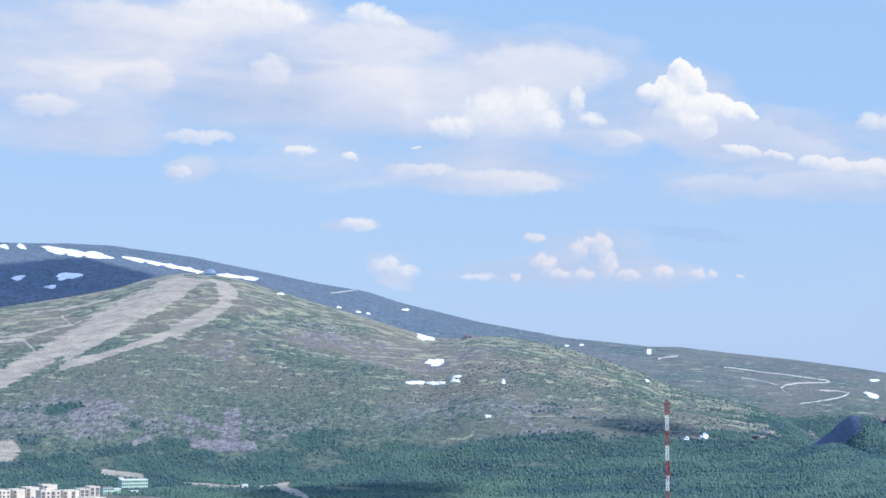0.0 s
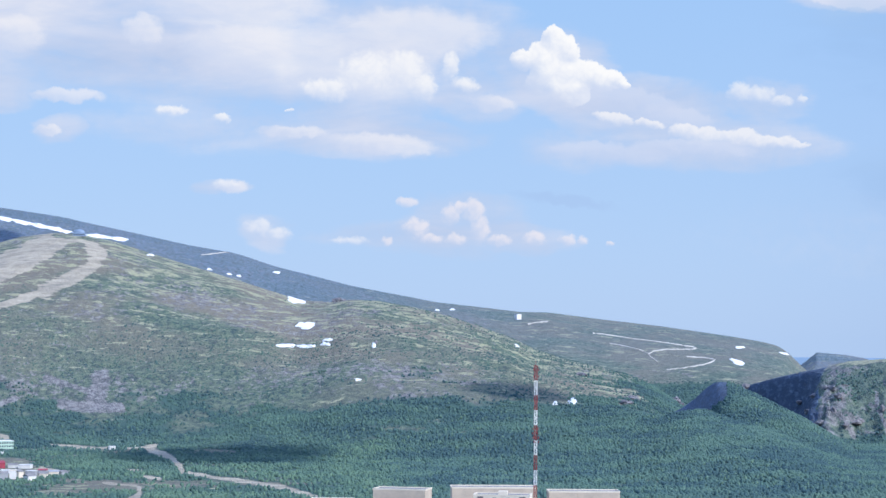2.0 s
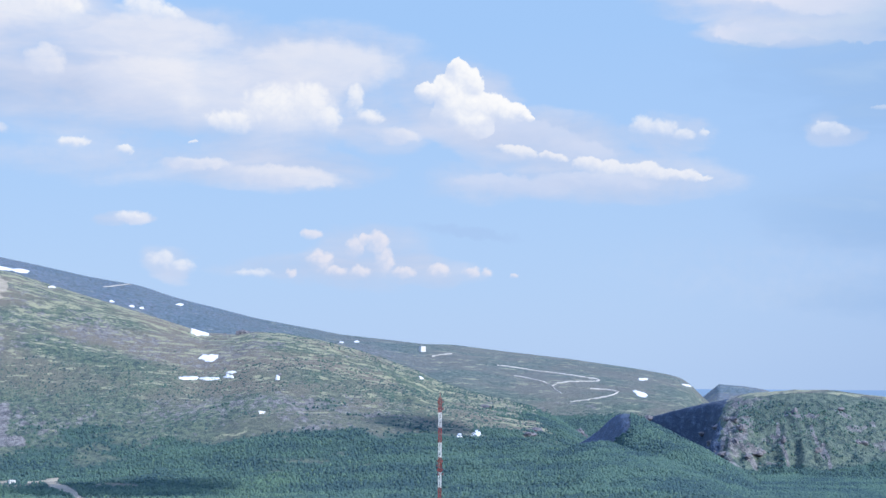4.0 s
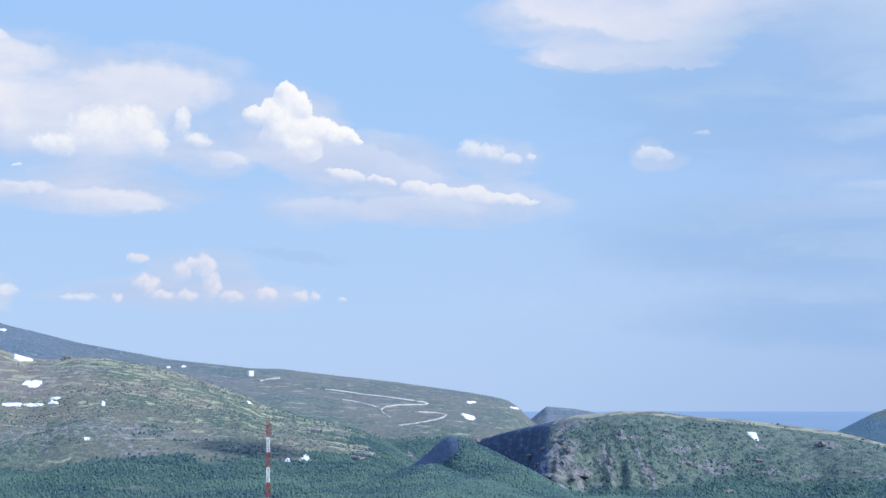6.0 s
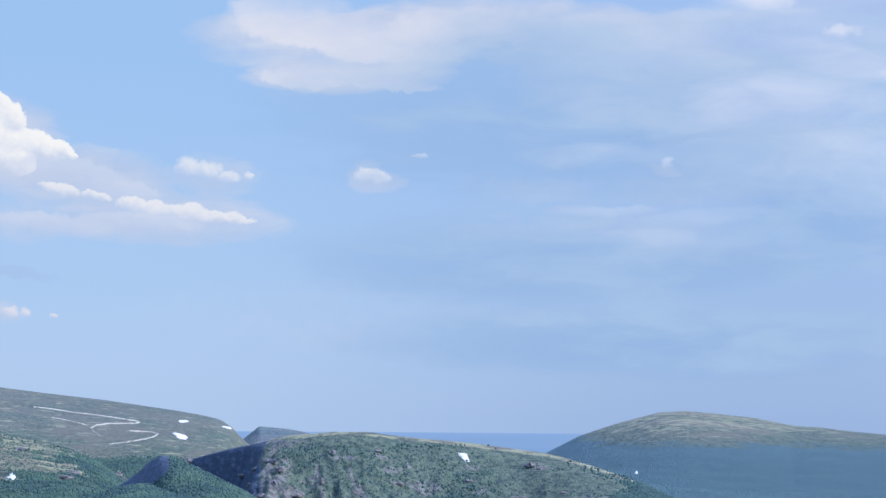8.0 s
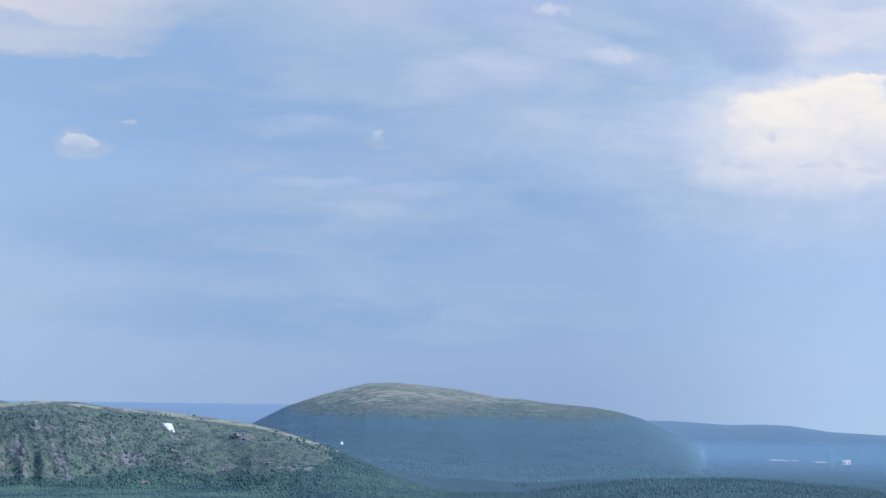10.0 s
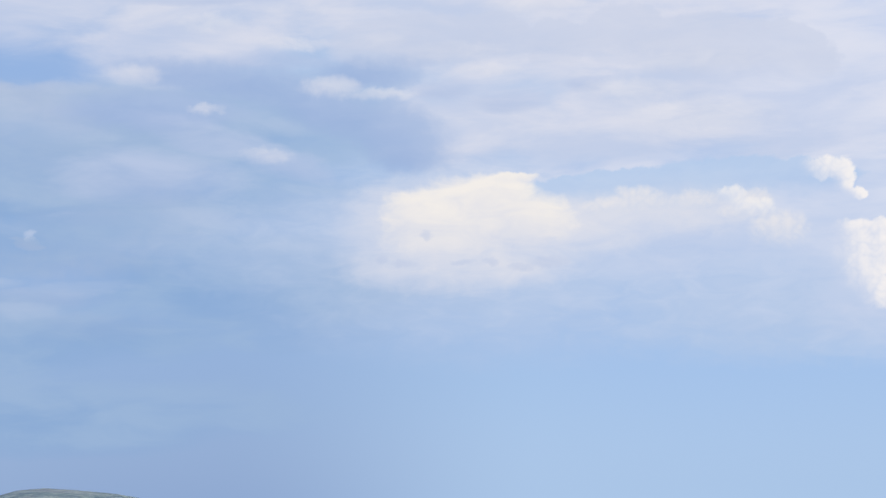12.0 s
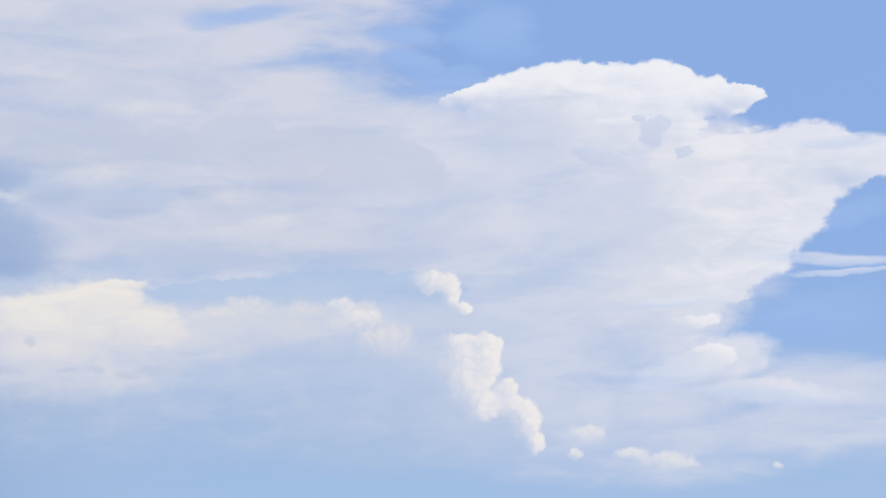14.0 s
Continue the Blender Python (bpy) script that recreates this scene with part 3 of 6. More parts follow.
def crest(*knots):
    """A crest line from (yaw, height angle from the viewpoint, distance) knots: tables of height above the valley and of distance, and the ends."""
    k = np.array(knots)
    angle = softened(np.interp(YAW_TABLE, k[:, 0], k[:, 1]), 0.16)
    away = softened(np.interp(YAW_TABLE, k[:, 0], k[:, 2]), 0.4)
    return EYE.z + away * np.tan(np.radians(angle)), away, k[0, 0], k[-1, 0]


HILLS = {
    # name: crest line, length of the front slope, of the back slope, roundness, ruggedness
    "mountain": (crest((-40, 2.5, 4600), (-20, 3.6, 4600), (-12.6, 3.725, 4550), (-10.7, 3.715, 4550), (-9.4, 3.66, 4550), (-7.2, 3.37, 4500),
                       (-5.0, 2.915, 4500), (-3.66, 2.64, 4500), (-2.37, 2.43, 4500), (-1.07, 2.025, 4500), (1.04, 1.52, 4450), (3.47, 1.075, 4450),
                       (5.9, 0.81, 4400), (6.7, 0.8, 4400), (8.3, 0.605, 4400), (10.0, 0.42, 4350), (12.0, 0.14, 4300), (12.8, 0.0, 4280),
                       (13.2, -0.1, 4270), (13.5, -0.29, 4260), (13.75, -0.55, 4250), (14.5, -1.3, 4240), (17, -2.0, 4200)), 1500, 900, 1.6, 7.0),
    "far_hump": (crest((12.8, -1.2, 4600), (13.6, -0.42, 4600), (13.9, -0.335, 4600), (14.3, -0.28, 4600), (15.1, -0.345, 4600), (15.6, -0.43, 4600), (17.5, -1.0, 4600)), 500, 300, 1.5, 5.0),
    "ski_hill": (crest((-40, -0.5, 3300), (-20, 0.8, 3300), (-12.6, 1.92, 3300), (-11.0, 2.165, 3300), (-9.44, 2.46, 3300), (-8.33, 2.79, 3330), (-7.4, 2.92, 3350), (-6.7, 2.91, 3350),
                       (-5.76, 2.72, 3340), (-4.0, 2.19, 3300), (-2.04, 1.60, 3250), (-0.42, 1.10, 3200), (0.47, 1.05, 3150), (1.04, 1.13, 3120), (1.85, 1.10, 3100),
                       (2.83, 0.93, 3080), (3.8, 0.69, 3060), (4.76, 0.39, 3040), (5.72, 0.04, 3020), (6.36, -0.27, 3000), (7.3, -0.56, 2960), (8.27, -0.77, 2920),
                       (9.06, -0.99, 2860), (9.7, -1.29, 2800), (10.15, -1.6, 2740), (10.55, -1.88, 2690), (11.86, -2.55, 2500), (14, -3.2, 2400)), 1330, 700, 1.35, 10.0),
    "knob": (crest((6.5, -3.1, 2330), (8.6, -2.62, 2330), (9.7, -2.3, 2320), (10.25, -2.05, 2305), (10.58, -1.86, 2279), (10.9, -1.62, 2253), (11.22, -1.3, 2219), (11.47, -1.14, 2184), (11.71, -1.135, 2159), (11.95, -1.21, 2141),
                   (12.5, -1.45, 2133), (13.15, -1.77, 2107), (13.95, -2.17, 2064), (14.75, -2.65, 2021), (15.4, -3.12, 1978), (16.5, -3.7, 1892)), 360, 260, 1.2, 12.0),
    "cliff_hill": (crest((10.3, -2.3, 2750), (11.3, -1.6, 2720), (12.07, -1.33, 2690), (12.87, -1.09, 2650), (13.83, -0.845, 2590), (14.48, -0.72, 2540), (15.1, -0.54, 2485), (16.4, -0.42, 2448),
                         (17.45, -0.43, 2440), (18.5, -0.565, 2448), (20.1, -0.685, 2456), (21.75, -0.895, 2456), (22.55, -0.99, 2440), (23.36, -1.2, 2414), (24.15, -1.44, 2380),
                         (24.95, -1.72, 2346), (25.74, -2.1, 2295), (26.5, -2.44, 2244), (27.3, -2.72, 2193), (30, -3.4, 2125)), 210, 700, 1.3, 20.0),
    "dome_hill": (crest((19, -2.2, 3900), (21.5, -1.5, 3900), (22.6, -0.93, 3900), (23.5, -0.47, 3900), (24.55, -0.115, 3900), (25.7, 0.19, 3900), (26.46, 0.24, 3900), (27.2, 0.185, 3900),
                        (28.4, 0.06, 3900), (29.5, -0.155, 3900), (30.3, -0.2, 3900), (31.1, -0.3, 3900), (32.3, -0.4, 3900), (33.0, -0.525, 3900), (33.7, -0.72, 3880), (34.4, -1.07, 3850),
                        (34.9, -1.31, 3830), (35.4, -1.63, 3800), (36, -1.95, 3780), (37.3, -2.25, 3750), (39, -2.5, 3700)), 1500, 800, 1.6, 4.5),
    "far_ridge": (crest((26, -1.6, 4650), (33.7, -0.75, 4650), (34.5, -0.75, 4650), (36.1, -0.84, 4650), (37.0, -0.81, 4650), (37.8, -0.835, 4650), (38.9, -0.99, 4650), (40.5, -1.065, 4650),
                        (42.1, -1.215, 4650), (43.6, -1.27, 4650), (45.5, -1.23, 4650), (48, -1.3, 4650), (60, -1.3, 4650)), 100, 500, 1.4, 3.0),
    "wood_ridge": (crest((20, -4.2, 2150), (24.1, -3.4, 2150), (26, -3.05, 2150), (30.0, -3.0, 2150), (31.6, -2.66, 2150), (33.6, -2.46, 2150), (36.5, -2.39, 2150), (38.1, -2.49, 2150),
                         (39.7, -2.59, 2150), (41.3, -2.83, 2150), (42.8, -2.97, 2150), (45.5, -3.07, 2150), (55, -3.2, 2150)), 600, 500, 1.5, 3.0),
    "wooded_spur": (crest((3, -3.6, 2130), (6.5, -2.9, 2130), (8.6, -2.5, 2130), (9.7, -2.24, 2130), (10.3, -2.06, 2120), (11.0, -1.95, 2110), (11.8, -2.0, 2090), (12.6, -2.16, 2070), (13.4, -2.42, 2040),
                          (14.2, -2.75, 2000), (15.4, -3.2, 1950), (17, -3.8, 1900)), 620, 160, 1.1, 5.0),
}


def plain(r, x, y):
    """The valley floor, and the hill under the viewpoint."""
    near = 108.3 * np.clip(1 - r / 1250.0, 0, 1) ** 1.7
    return near + 2.5 * fbm(x, y, 300.0, 4, 3)


def land_height(yaw, r, which=False):
    """Ground height over arrays of yaw (degrees) and distance; with which, also the hill's number (-1: the plain) and how far up it is."""
    yaw, r = np.asarray(yaw, float), np.asarray(r, float)
    x, y = r * np.sin(np.radians(yaw)), r * np.cos(np.radians(yaw))
    z = plain(r, x, y)
    hill, up = np.full(z.shape, -1), np.zeros(z.shape)
    for i, (line, front, back, power, rugged) in enumerate(HILLS.values()):
        top, rc = np.interp(yaw, YAW_TABLE, line[0]), np.interp(yaw, YAW_TABLE, line[1])
        inside = np.clip(np.minimum((yaw - line[2]) / 1.5, (line[3] - yaw) / 1.5), 0, 1)
        # the short, steep western walls of the knob and of the cliff
        if i == 3:
            front = np.interp(yaw, [8.0, 10.0, 11.1, 12.9], [360.0, 240.0, 230.0, 340.0])
        if i == 4:
            front = np.interp(yaw, [11.0, 14.6, 15.4, 19.0, 22.0, 24.0], [440.0, 400.0, 300.0, 290.0, 350.0, 520.0])
            edge = np.clip((yaw - np.interp(r, [2200, 2300, 2400, 2480, 2540, 2590, 2680], [13.5, 13.6, 13.75, 13.8, 13.55, 12.9, 11.6])) / 0.65, 0, 1)
            inside = inside * edge * edge * (3 - 2 * edge)
        s = np.clip(np.where(r < rc, (rc - r) / front, (r - rc) / back), 0, 1)
        shape = (1 - s ** power) * (1 - s * s * s)
        away = np.clip(np.abs(r - rc) / 240.0, 0.04, 1)
        ridge = np.maximum(top, 0) * shape * inside
        broken = fbm(x, y, 130.0, 6, 11 + i, 0.58)
        if i == 4:
            broken = broken * np.interp(yaw, [21.0, 24.0], [1.0, 0.3])
            broken = broken + np.interp(yaw, [11.0, 12.5, 15.0, 16.5, 18.5], [0.4, 1.3, 1.3, 0.9, 0.0]) * (0.32 - 1.3 * np.abs(fbm(x, y, 55.0, 5, 57, 0.62))) * (r < rc)
        if rugged > 12:
            broken = broken + np.interp(yaw, [17.0, 20.0], [0.6, 0.1]) * (r < rc) * (0.75 - 1.7 * np.abs(fbm(yaw * 1.7 + 1.5 * fbm(x, y, 150.0, 5, 71, 0.6), r / 300.0, 1.0, 5, 40 + i, 0.6)))
        ridge = ridge + broken * rugged * away * np.clip(shape * 6, 0, 1) * inside
        ridge = np.where(inside * shape > 0.004, ridge, -99.0)
        hill, up = np.where(ridge > z, i, hill), np.where(ridge > z, shape, up)
        z = np.maximum(z, ridge)
    return (z, hill, up) if which else z


def near_line(yaw, angle, half, *points):
    """1 on a line of (yaw, height angle) points, falling to 0 at that many degrees beside it."""
    near = np.full(yaw.shape, 9.0)
    for (ax, ay), (bx, by) in zip(points, points[1:]):
        t = np.clip(((yaw - ax) * (bx - ax) + (angle - ay) * (by - ay)) / ((bx - ax) ** 2 + (by - ay) ** 2 + 1e-9), 0, 1)
        near = np.minimum(near, np.hypot(yaw - ax - t * (bx - ax), angle - ay - t * (by - ay)))
    return np.clip(1.5 - near / half, 0, 1)


def blot(yaw, angle, at, wide, high):
    return np.clip(1.4 * (1.2 - ((yaw - at[0]) / wide) ** 2 - ((angle - at[1]) / high) ** 2), 0, 1)


def land_cover(yaw, r, z, hill, up):
    """Wood, stone, dry grass and bare soil, each 0 .. 1; hazed fir floor, and painted haze with shade, each 0 .. 2."""
    x, y = r * np.sin(np.radians(yaw)), r * np.cos(np.radians(yaw))
    angle = np.degrees(np.arctan2(z - EYE.z, r))
    ragged = fbm(x, y, 150.0, 5, 71, 0.6)
    fine = fbm(x, y, 45.0, 4, 91, 0.6)
    ski, cliff, knob, dome, mount, far, ridge = (hill == k for k in (2, 4, 3, 5, 0, 6, 7))
    # tree line, metres above the valley
    line = np.where(ski, np.interp(yaw, [-13, -6, 0, 5, 8, 12], [50, 50, 52, 56, 62, 74]) + 62 * ragged + 46 * fine,
                    np.where(cliff, np.interp(yaw, [13, 17, 20, 23, 26], [6, 4, 6, 14, 34]) + 16 * ragged + 10 * fine,
                             np.where(dome, 72 + 14 * ragged + 8 * fine, np.where(mount, 34 + 18 * ragged, 200.0))))
    wood = np.clip((line + 14 - z) / np.where(dome, 38.0, np.where(ski, 56.0, 16.0)), 0, 1)
    wood = np.where(cliff & (z < 78) & (yaw > 14.8), np.maximum(wood, 0.30 + 0.25 * ragged), wood)
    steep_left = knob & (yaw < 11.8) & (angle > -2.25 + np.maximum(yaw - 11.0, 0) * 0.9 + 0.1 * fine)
    wood = np.where(steep_left, 0.0, wood)
    clearing = (hill == -1) & (r < 2100) & (yaw < 12)
    wood = np.where(hill == 1, 0.0, wood)
    wood = np.where(clearing, np.clip(np.interp(yaw, [-2, 3], [0.72, 0.9]) + 1.1 * ragged + 0.7 * fine, 0, 1), wood)
    stone = np.where(ski, 0.24 + 0.55 * ragged + 0.32 * np.interp(yaw, [1, 5], [1.0, 0.3]) * np.exp(-((angle + 1.25) / 0.55) ** 2), np.where(mount, np.interp(yaw, [-6, 2, 5, 7], [0.35, 0.3, 0.2, 0.12]) + 0.35 * ragged,
                     np.where(dome, 0.30, np.where(cliff, 0.03 + 0.40 * fine, 0.2))))
    stone = np.where(steep_left, 0.8 + 0.3 * fine, stone)
    stone = np.where(mount & (yaw > 9) & (z < 62), 0.15 + 0.5 * fine, stone)
    face = cliff & (z < 82) & (yaw < 19)
    stone = np.where(face, np.interp(yaw, [10, 14.8, 15.6, 17.2, 19], [0.45, 0.35, 0.02, -0.12, -0.2]) + 0.6 * (0.5 - 1.6 * np.abs(fbm(yaw * 1.7 + 1.5 * ragged, r / 300.0, 1.0, 5, 44, 0.6))) + 0.4 * fine, stone)
    for half, points in ((0.24, ((-5.966, -1.176), (-6.119, -1.576), (-6.272, -1.895))), (0.15, ((-7.061, -1.913), (-6.429, -1.975), (-5.478, -2.005))), (0.07, ((-7.544, -1.182), (-6.912, -1.371), (-6.198, -1.592))), (0.08, ((-8.783, -1.899), (-8.396, -1.740)))):
        patch = near_line(yaw + 0.12 * fine, angle + 0.08 * ragged, half, *points) * ski
        stone, wood = np.maximum(stone, patch * 1.1), wood * (1 - patch)
    for half, points in ((0.05, ((15.903, -1.352), (16.079, -1.993), (16.334, -2.792))), (0.07, ((16.146, -1.062), (16.597, -1.157), (17.048, -1.108))), (0.05, ((17.532, -0.994), (17.916, -1.186))), (0.045, ((17.190, -1.909), (17.459, -2.851))), (0.045, ((16.886, -1.429), (17.204, -2.341))), (0.09, ((15.096, -1.193), (14.853, -1.916), (15.336, -2.668))), (0.06, ((14.531, -1.516), (14.336, -2.158)))):
        stone = np.maximum(stone, 0.95 * near_line(yaw + 0.10 * fine, angle + 0.06 * ragged, half, *points) * cliff)
    for at, wide, high in (((18.075, -1.506), 0.41, 0.16), ((19.113, -1.981), 0.57, 0.26), ((19.510, -2.298), 0.33, 0.13), ((20.472, -1.416), 0.33, 0.11), ((20.704, -2.052), 0.33, 0.13), ((22.291, -1.438), 0.49, 0.13), ((23.925, -2.296), 0.41, 0.16), ((18.557, -1.344), 0.16, 0.10), ((19.666, -2.694), 0.65, 0.13), ((21.731, -2.283), 0.33, 0.11), ((14.854, -1.354), 0.49, 0.26), ((14.611, -1.837), 0.39, 0.23), ((15.256, -2.156), 0.36, 0.26), ((15.739, -2.635), 0.49, 0.20)):
        stone = np.maximum(stone, 0.62 * blot(yaw + 0.2 * fine, angle + 0.12 * ragged, at, wide, high) * cliff)
    dry = np.clip(np.where(ski, 0.15 + up * 0.66, np.where(dome, np.clip((z - 66) / 40.0, 0.0, 0.8), np.where(mount, np.interp(yaw, [2, 6], [0.30, 0.44]), np.where(cliff, np.where(up > 0.95, 0.95, -0.1), 0.55)))), -0.3, 1.5)
    # ski runs, tracks and quarries
    wavy = angle + 0.06 * fine + 0.08 * ragged
    soil = np.zeros(z.shape)
    for at, wide, high in (((-8.517, -3.808), 1.6, 0.2), ((-8.522, -3.525), 0.7, 0.14), ((-9.850, -3.578), 1.1, 0.3)):
        wood = wood * (1 - blot(yaw + 0.2 * fine, angle + 0.05 * fine, at, wide, high) * (r < 2100))
    for half, points in ((0.27, ((-7.561, 2.663), (-8.324, 2.306), (-9.430, 1.692), (-10.683, 0.970), (-11.614, 0.382), (-13.457, -0.531))), (0.16, ((-7.209, 2.665), (-8.004, 2.098), (-8.796, 1.662), (-9.584, 1.180), (-10.679, 0.604))),
                         (0.19, ((-6.326, 2.539), (-6.084, 2.378), (-6.323, 1.990), (-6.963, 1.602), (-7.680, 1.263))), (0.10, ((-7.680, 1.263), (-8.632, 0.925), (-9.579, 0.604), (-10.832, 0.254))),
                         (0.05, ((-7.370, 2.745), (-6.568, 2.716), (-6.326, 2.507))), (0.035, ((-12.707, 0.967), (-11.933, 1.048), (-11.618, 0.731))), (0.03, ((-10.847, 1.687), (-10.609, 1.449), (-11.623, 1.207), (-12.554, 1.094))),
                         (0.03, ((-9.513, 2.172), (-10.692, 1.879), (-11.630, 1.811))), (0.3, ((-12.977, -2.104), (-12.285, -2.032))), (0.08, ((-9.632, -2.729), (-9.085, -2.794), (-8.615, -2.842)))):
        soil = np.maximum(soil, near_line(yaw, wavy, half, *points) * np.where(ski | clearing, 1.0, 0.0))
    for half, points in ((0.12, ((-4.734, -3.131), (-4.014, -3.402), (-3.690, -3.768))), (0.09, ((-3.530, -3.816), (-2.327, -4.039), (-0.879, -4.244), (0.091, -4.480))), (0.05, ((-7.260, -3.049), (-6.631, -3.113), (-5.685, -3.146))),
                         (0.07, ((-5.241, -3.142), (-4.769, -3.110), (-4.454, -3.062))), (0.05, ((-5.931, -4.138), (-4.987, -4.204))), (0.10, ((-4.907, -4.283), (-4.904, -4.441), (-5.296, -4.566))), (0.09, ((-4.755, -3.935), (-4.359, -4.015))),
                         (0.035, ((-5.310, -3.728), (-4.837, -3.745))), (0.05, ((-7.434, -3.003), (-6.087, -3.116), (-5.690, -3.101))), (0.05, ((-7.660, -3.683), (-6.791, -3.750)))):
        soil = np.maximum(soil, near_line(yaw, wavy, half * 0.62, *points) * (r < 2300))
    wood = wood * (1 - soil)
    # haze in the wood's colour grows with distance, less up the dome
    fir_haze = np.where(dome | far | ridge | ((hill == -1) & (yaw > 22) & (r > 1500)), 1.0 + 0.72 * np.clip((r - 2450) / 1100, 0, 1) * np.where(dome, np.interp(z, [3.5, 9, 40], [1.0, 0.60, 0.30]), 1.0), np.where(cliff, np.clip((yaw - 22) / 4, 0, 1), 0.0))
    # painted haze on mountain, hump and dome; above 1, painted shade on west walls
    haze_shade = np.where(dome, 0.22, 0.0) + np.where(mount, np.interp(yaw, [-6, 0, 3.5, 6.5], [0.85, 0.8, 0.5, 0.28]) * np.interp(angle - np.interp(yaw, [-13, 0, 6], [3.0, 1.5, 0.5]), [-1.5, -0.6], [0.4, 1.0]), np.where(hill == 1, 0.75, np.where(steep_left, 1.6, np.where(face & (yaw < 14.4 + 0.5 * fine), 1.9, np.where(cliff, 0.10, 0.0)))))
    return np.clip(wood, 0, 1), np.clip(stone, 0, 1.4), dry, soil, fir_haze, haze_shade


def sheet_mesh(name, verts, quads):
    """A smooth mesh of four-sided faces from arrays."""
    mesh = bpy.data.meshes.new(name)
    mesh.vertices.add(len(verts))
    mesh.vertices.foreach_set("co", np.ascontiguousarray(verts, dtype=np.float32).ravel())
    mesh.loops.add(quads.size)
    mesh.loops.foreach_set("vertex_index", np.ascontiguousarray(quads, dtype=np.int32).ravel())
    mesh.polygons.add(len(quads))
    mesh.polygons.foreach_set("loop_start", np.arange(0, quads.size, quads.shape[1], dtype=np.int32))
    mesh.polygons.foreach_set("use_smooth", np.ones(len(quads), dtype=bool))
    mesh.update(calc_edges=True)
    return mesh


def ground_mesh():
    yaws = np.concatenate([np.arange(-180, -16, 4.0), np.arange(-16, 50, 0.06), np.arange(50, 180, 4.0)])
    rs = np.concatenate([[0.02, 6.0], np.arange(40, 1240, 60.0), np.arange(1240, 2000, 9.0), np.arange(2000, 3420, 7.0), np.arange(3420, 4700, 12.0), [4720, 4760, 4800, 4900, 5200, 6000, 8000, 12000]])
    a, r = np.meshgrid(yaws, rs)
    z, hill, up = land_height(a, r, True)
    fade = np.clip((r - 4700) / 300, 0, 1)
    z = z * (1 - fade) + np.minimum(z, 0) * fade
    verts = np.stack([r * np.sin(np.radians(a)), r * np.cos(np.radians(a)), z], -1).reshape(-1, 3)
    n, m = len(yaws), len(rs)
    i, j = np.meshgrid(np.arange(n), np.arange(m - 1))
    k = (i + 1) % n
    quads = np.stack([(j + 1) * n + i, (j + 1) * n + k, j * n + k, j * n + i], -1).reshape(-1, 4)
    quads = np.concatenate([quads, [[int(np.argmin(np.abs(yaws - a))) for a in (-180, -90, 0, 90)][::-1]]])
    mesh = sheet_mesh("ground", verts, quads)
    for key, value in zip(("wood", "stone", "dry", "soil", "fir_haze", "haze_shade"), land_cover(a, r, z, hill, up)):
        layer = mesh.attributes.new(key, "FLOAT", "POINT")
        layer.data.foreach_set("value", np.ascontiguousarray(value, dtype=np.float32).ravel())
    return mesh


ground = tagged(new("ground", ground_mesh()), "green and stony valley floor with bare fells around", "ground", kind="structure")
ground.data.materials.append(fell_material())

SIGHT = np.concatenate([np.arange(1250.0, 4720.0, 4.0)])


def on_land(yaw, angle, lift=0.0):
    """The ground's nearest place in that direction from the viewpoint."""
    z = land_height(np.full(SIGHT.shape, yaw), SIGHT)
    hit = np.nonzero(z >= EYE.z + SIGHT * math.tan(radians(angle)))[0]
    r = float(SIGHT[hit[0]]) if len(hit) else 4300.0
    return Vector((r * math.sin(radians(yaw)), r * math.cos(radians(yaw)), float(land_height(yaw, r)) + lift))


def land_at(yaw, r, lift=0.0):
    return Vector((r * math.sin(radians(yaw)), r * math.cos(radians(yaw)), float(land_height(yaw, r)) + lift))


def distant_plain():
    """The blue lowland and water beyond the last hills, their haze painted as a glow."""
    yaws = np.arange(8.0, 30.0, 0.5)
    rows = [(4730.0, -20.0), (4740.0, 60.0), (4760.0, 73.0), (4800.0, 74.5), (4850.0, -20.0)]
    verts = [(r * math.sin(radians(a)), r * math.cos(radians(a)), z) for r, z in rows for a in yaws]
    n = len(yaws)
    quads = np.array([(j * n + i, j * n + i + 1, (j + 1) * n + i + 1, (j + 1) * n + i) for j in range(len(rows) - 1) for i in range(n - 1)])
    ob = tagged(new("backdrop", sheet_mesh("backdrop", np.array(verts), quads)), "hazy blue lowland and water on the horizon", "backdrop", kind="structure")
    m, g, b = material("hazy_lowland", 1.0)
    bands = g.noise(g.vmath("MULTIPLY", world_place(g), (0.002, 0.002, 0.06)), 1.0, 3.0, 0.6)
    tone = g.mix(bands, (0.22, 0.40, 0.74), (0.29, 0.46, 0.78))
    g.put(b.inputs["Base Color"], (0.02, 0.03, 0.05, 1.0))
    # the blue of the haze is emitted, in faint bands
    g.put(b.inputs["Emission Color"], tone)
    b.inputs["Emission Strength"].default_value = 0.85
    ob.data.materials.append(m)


distant_plain()


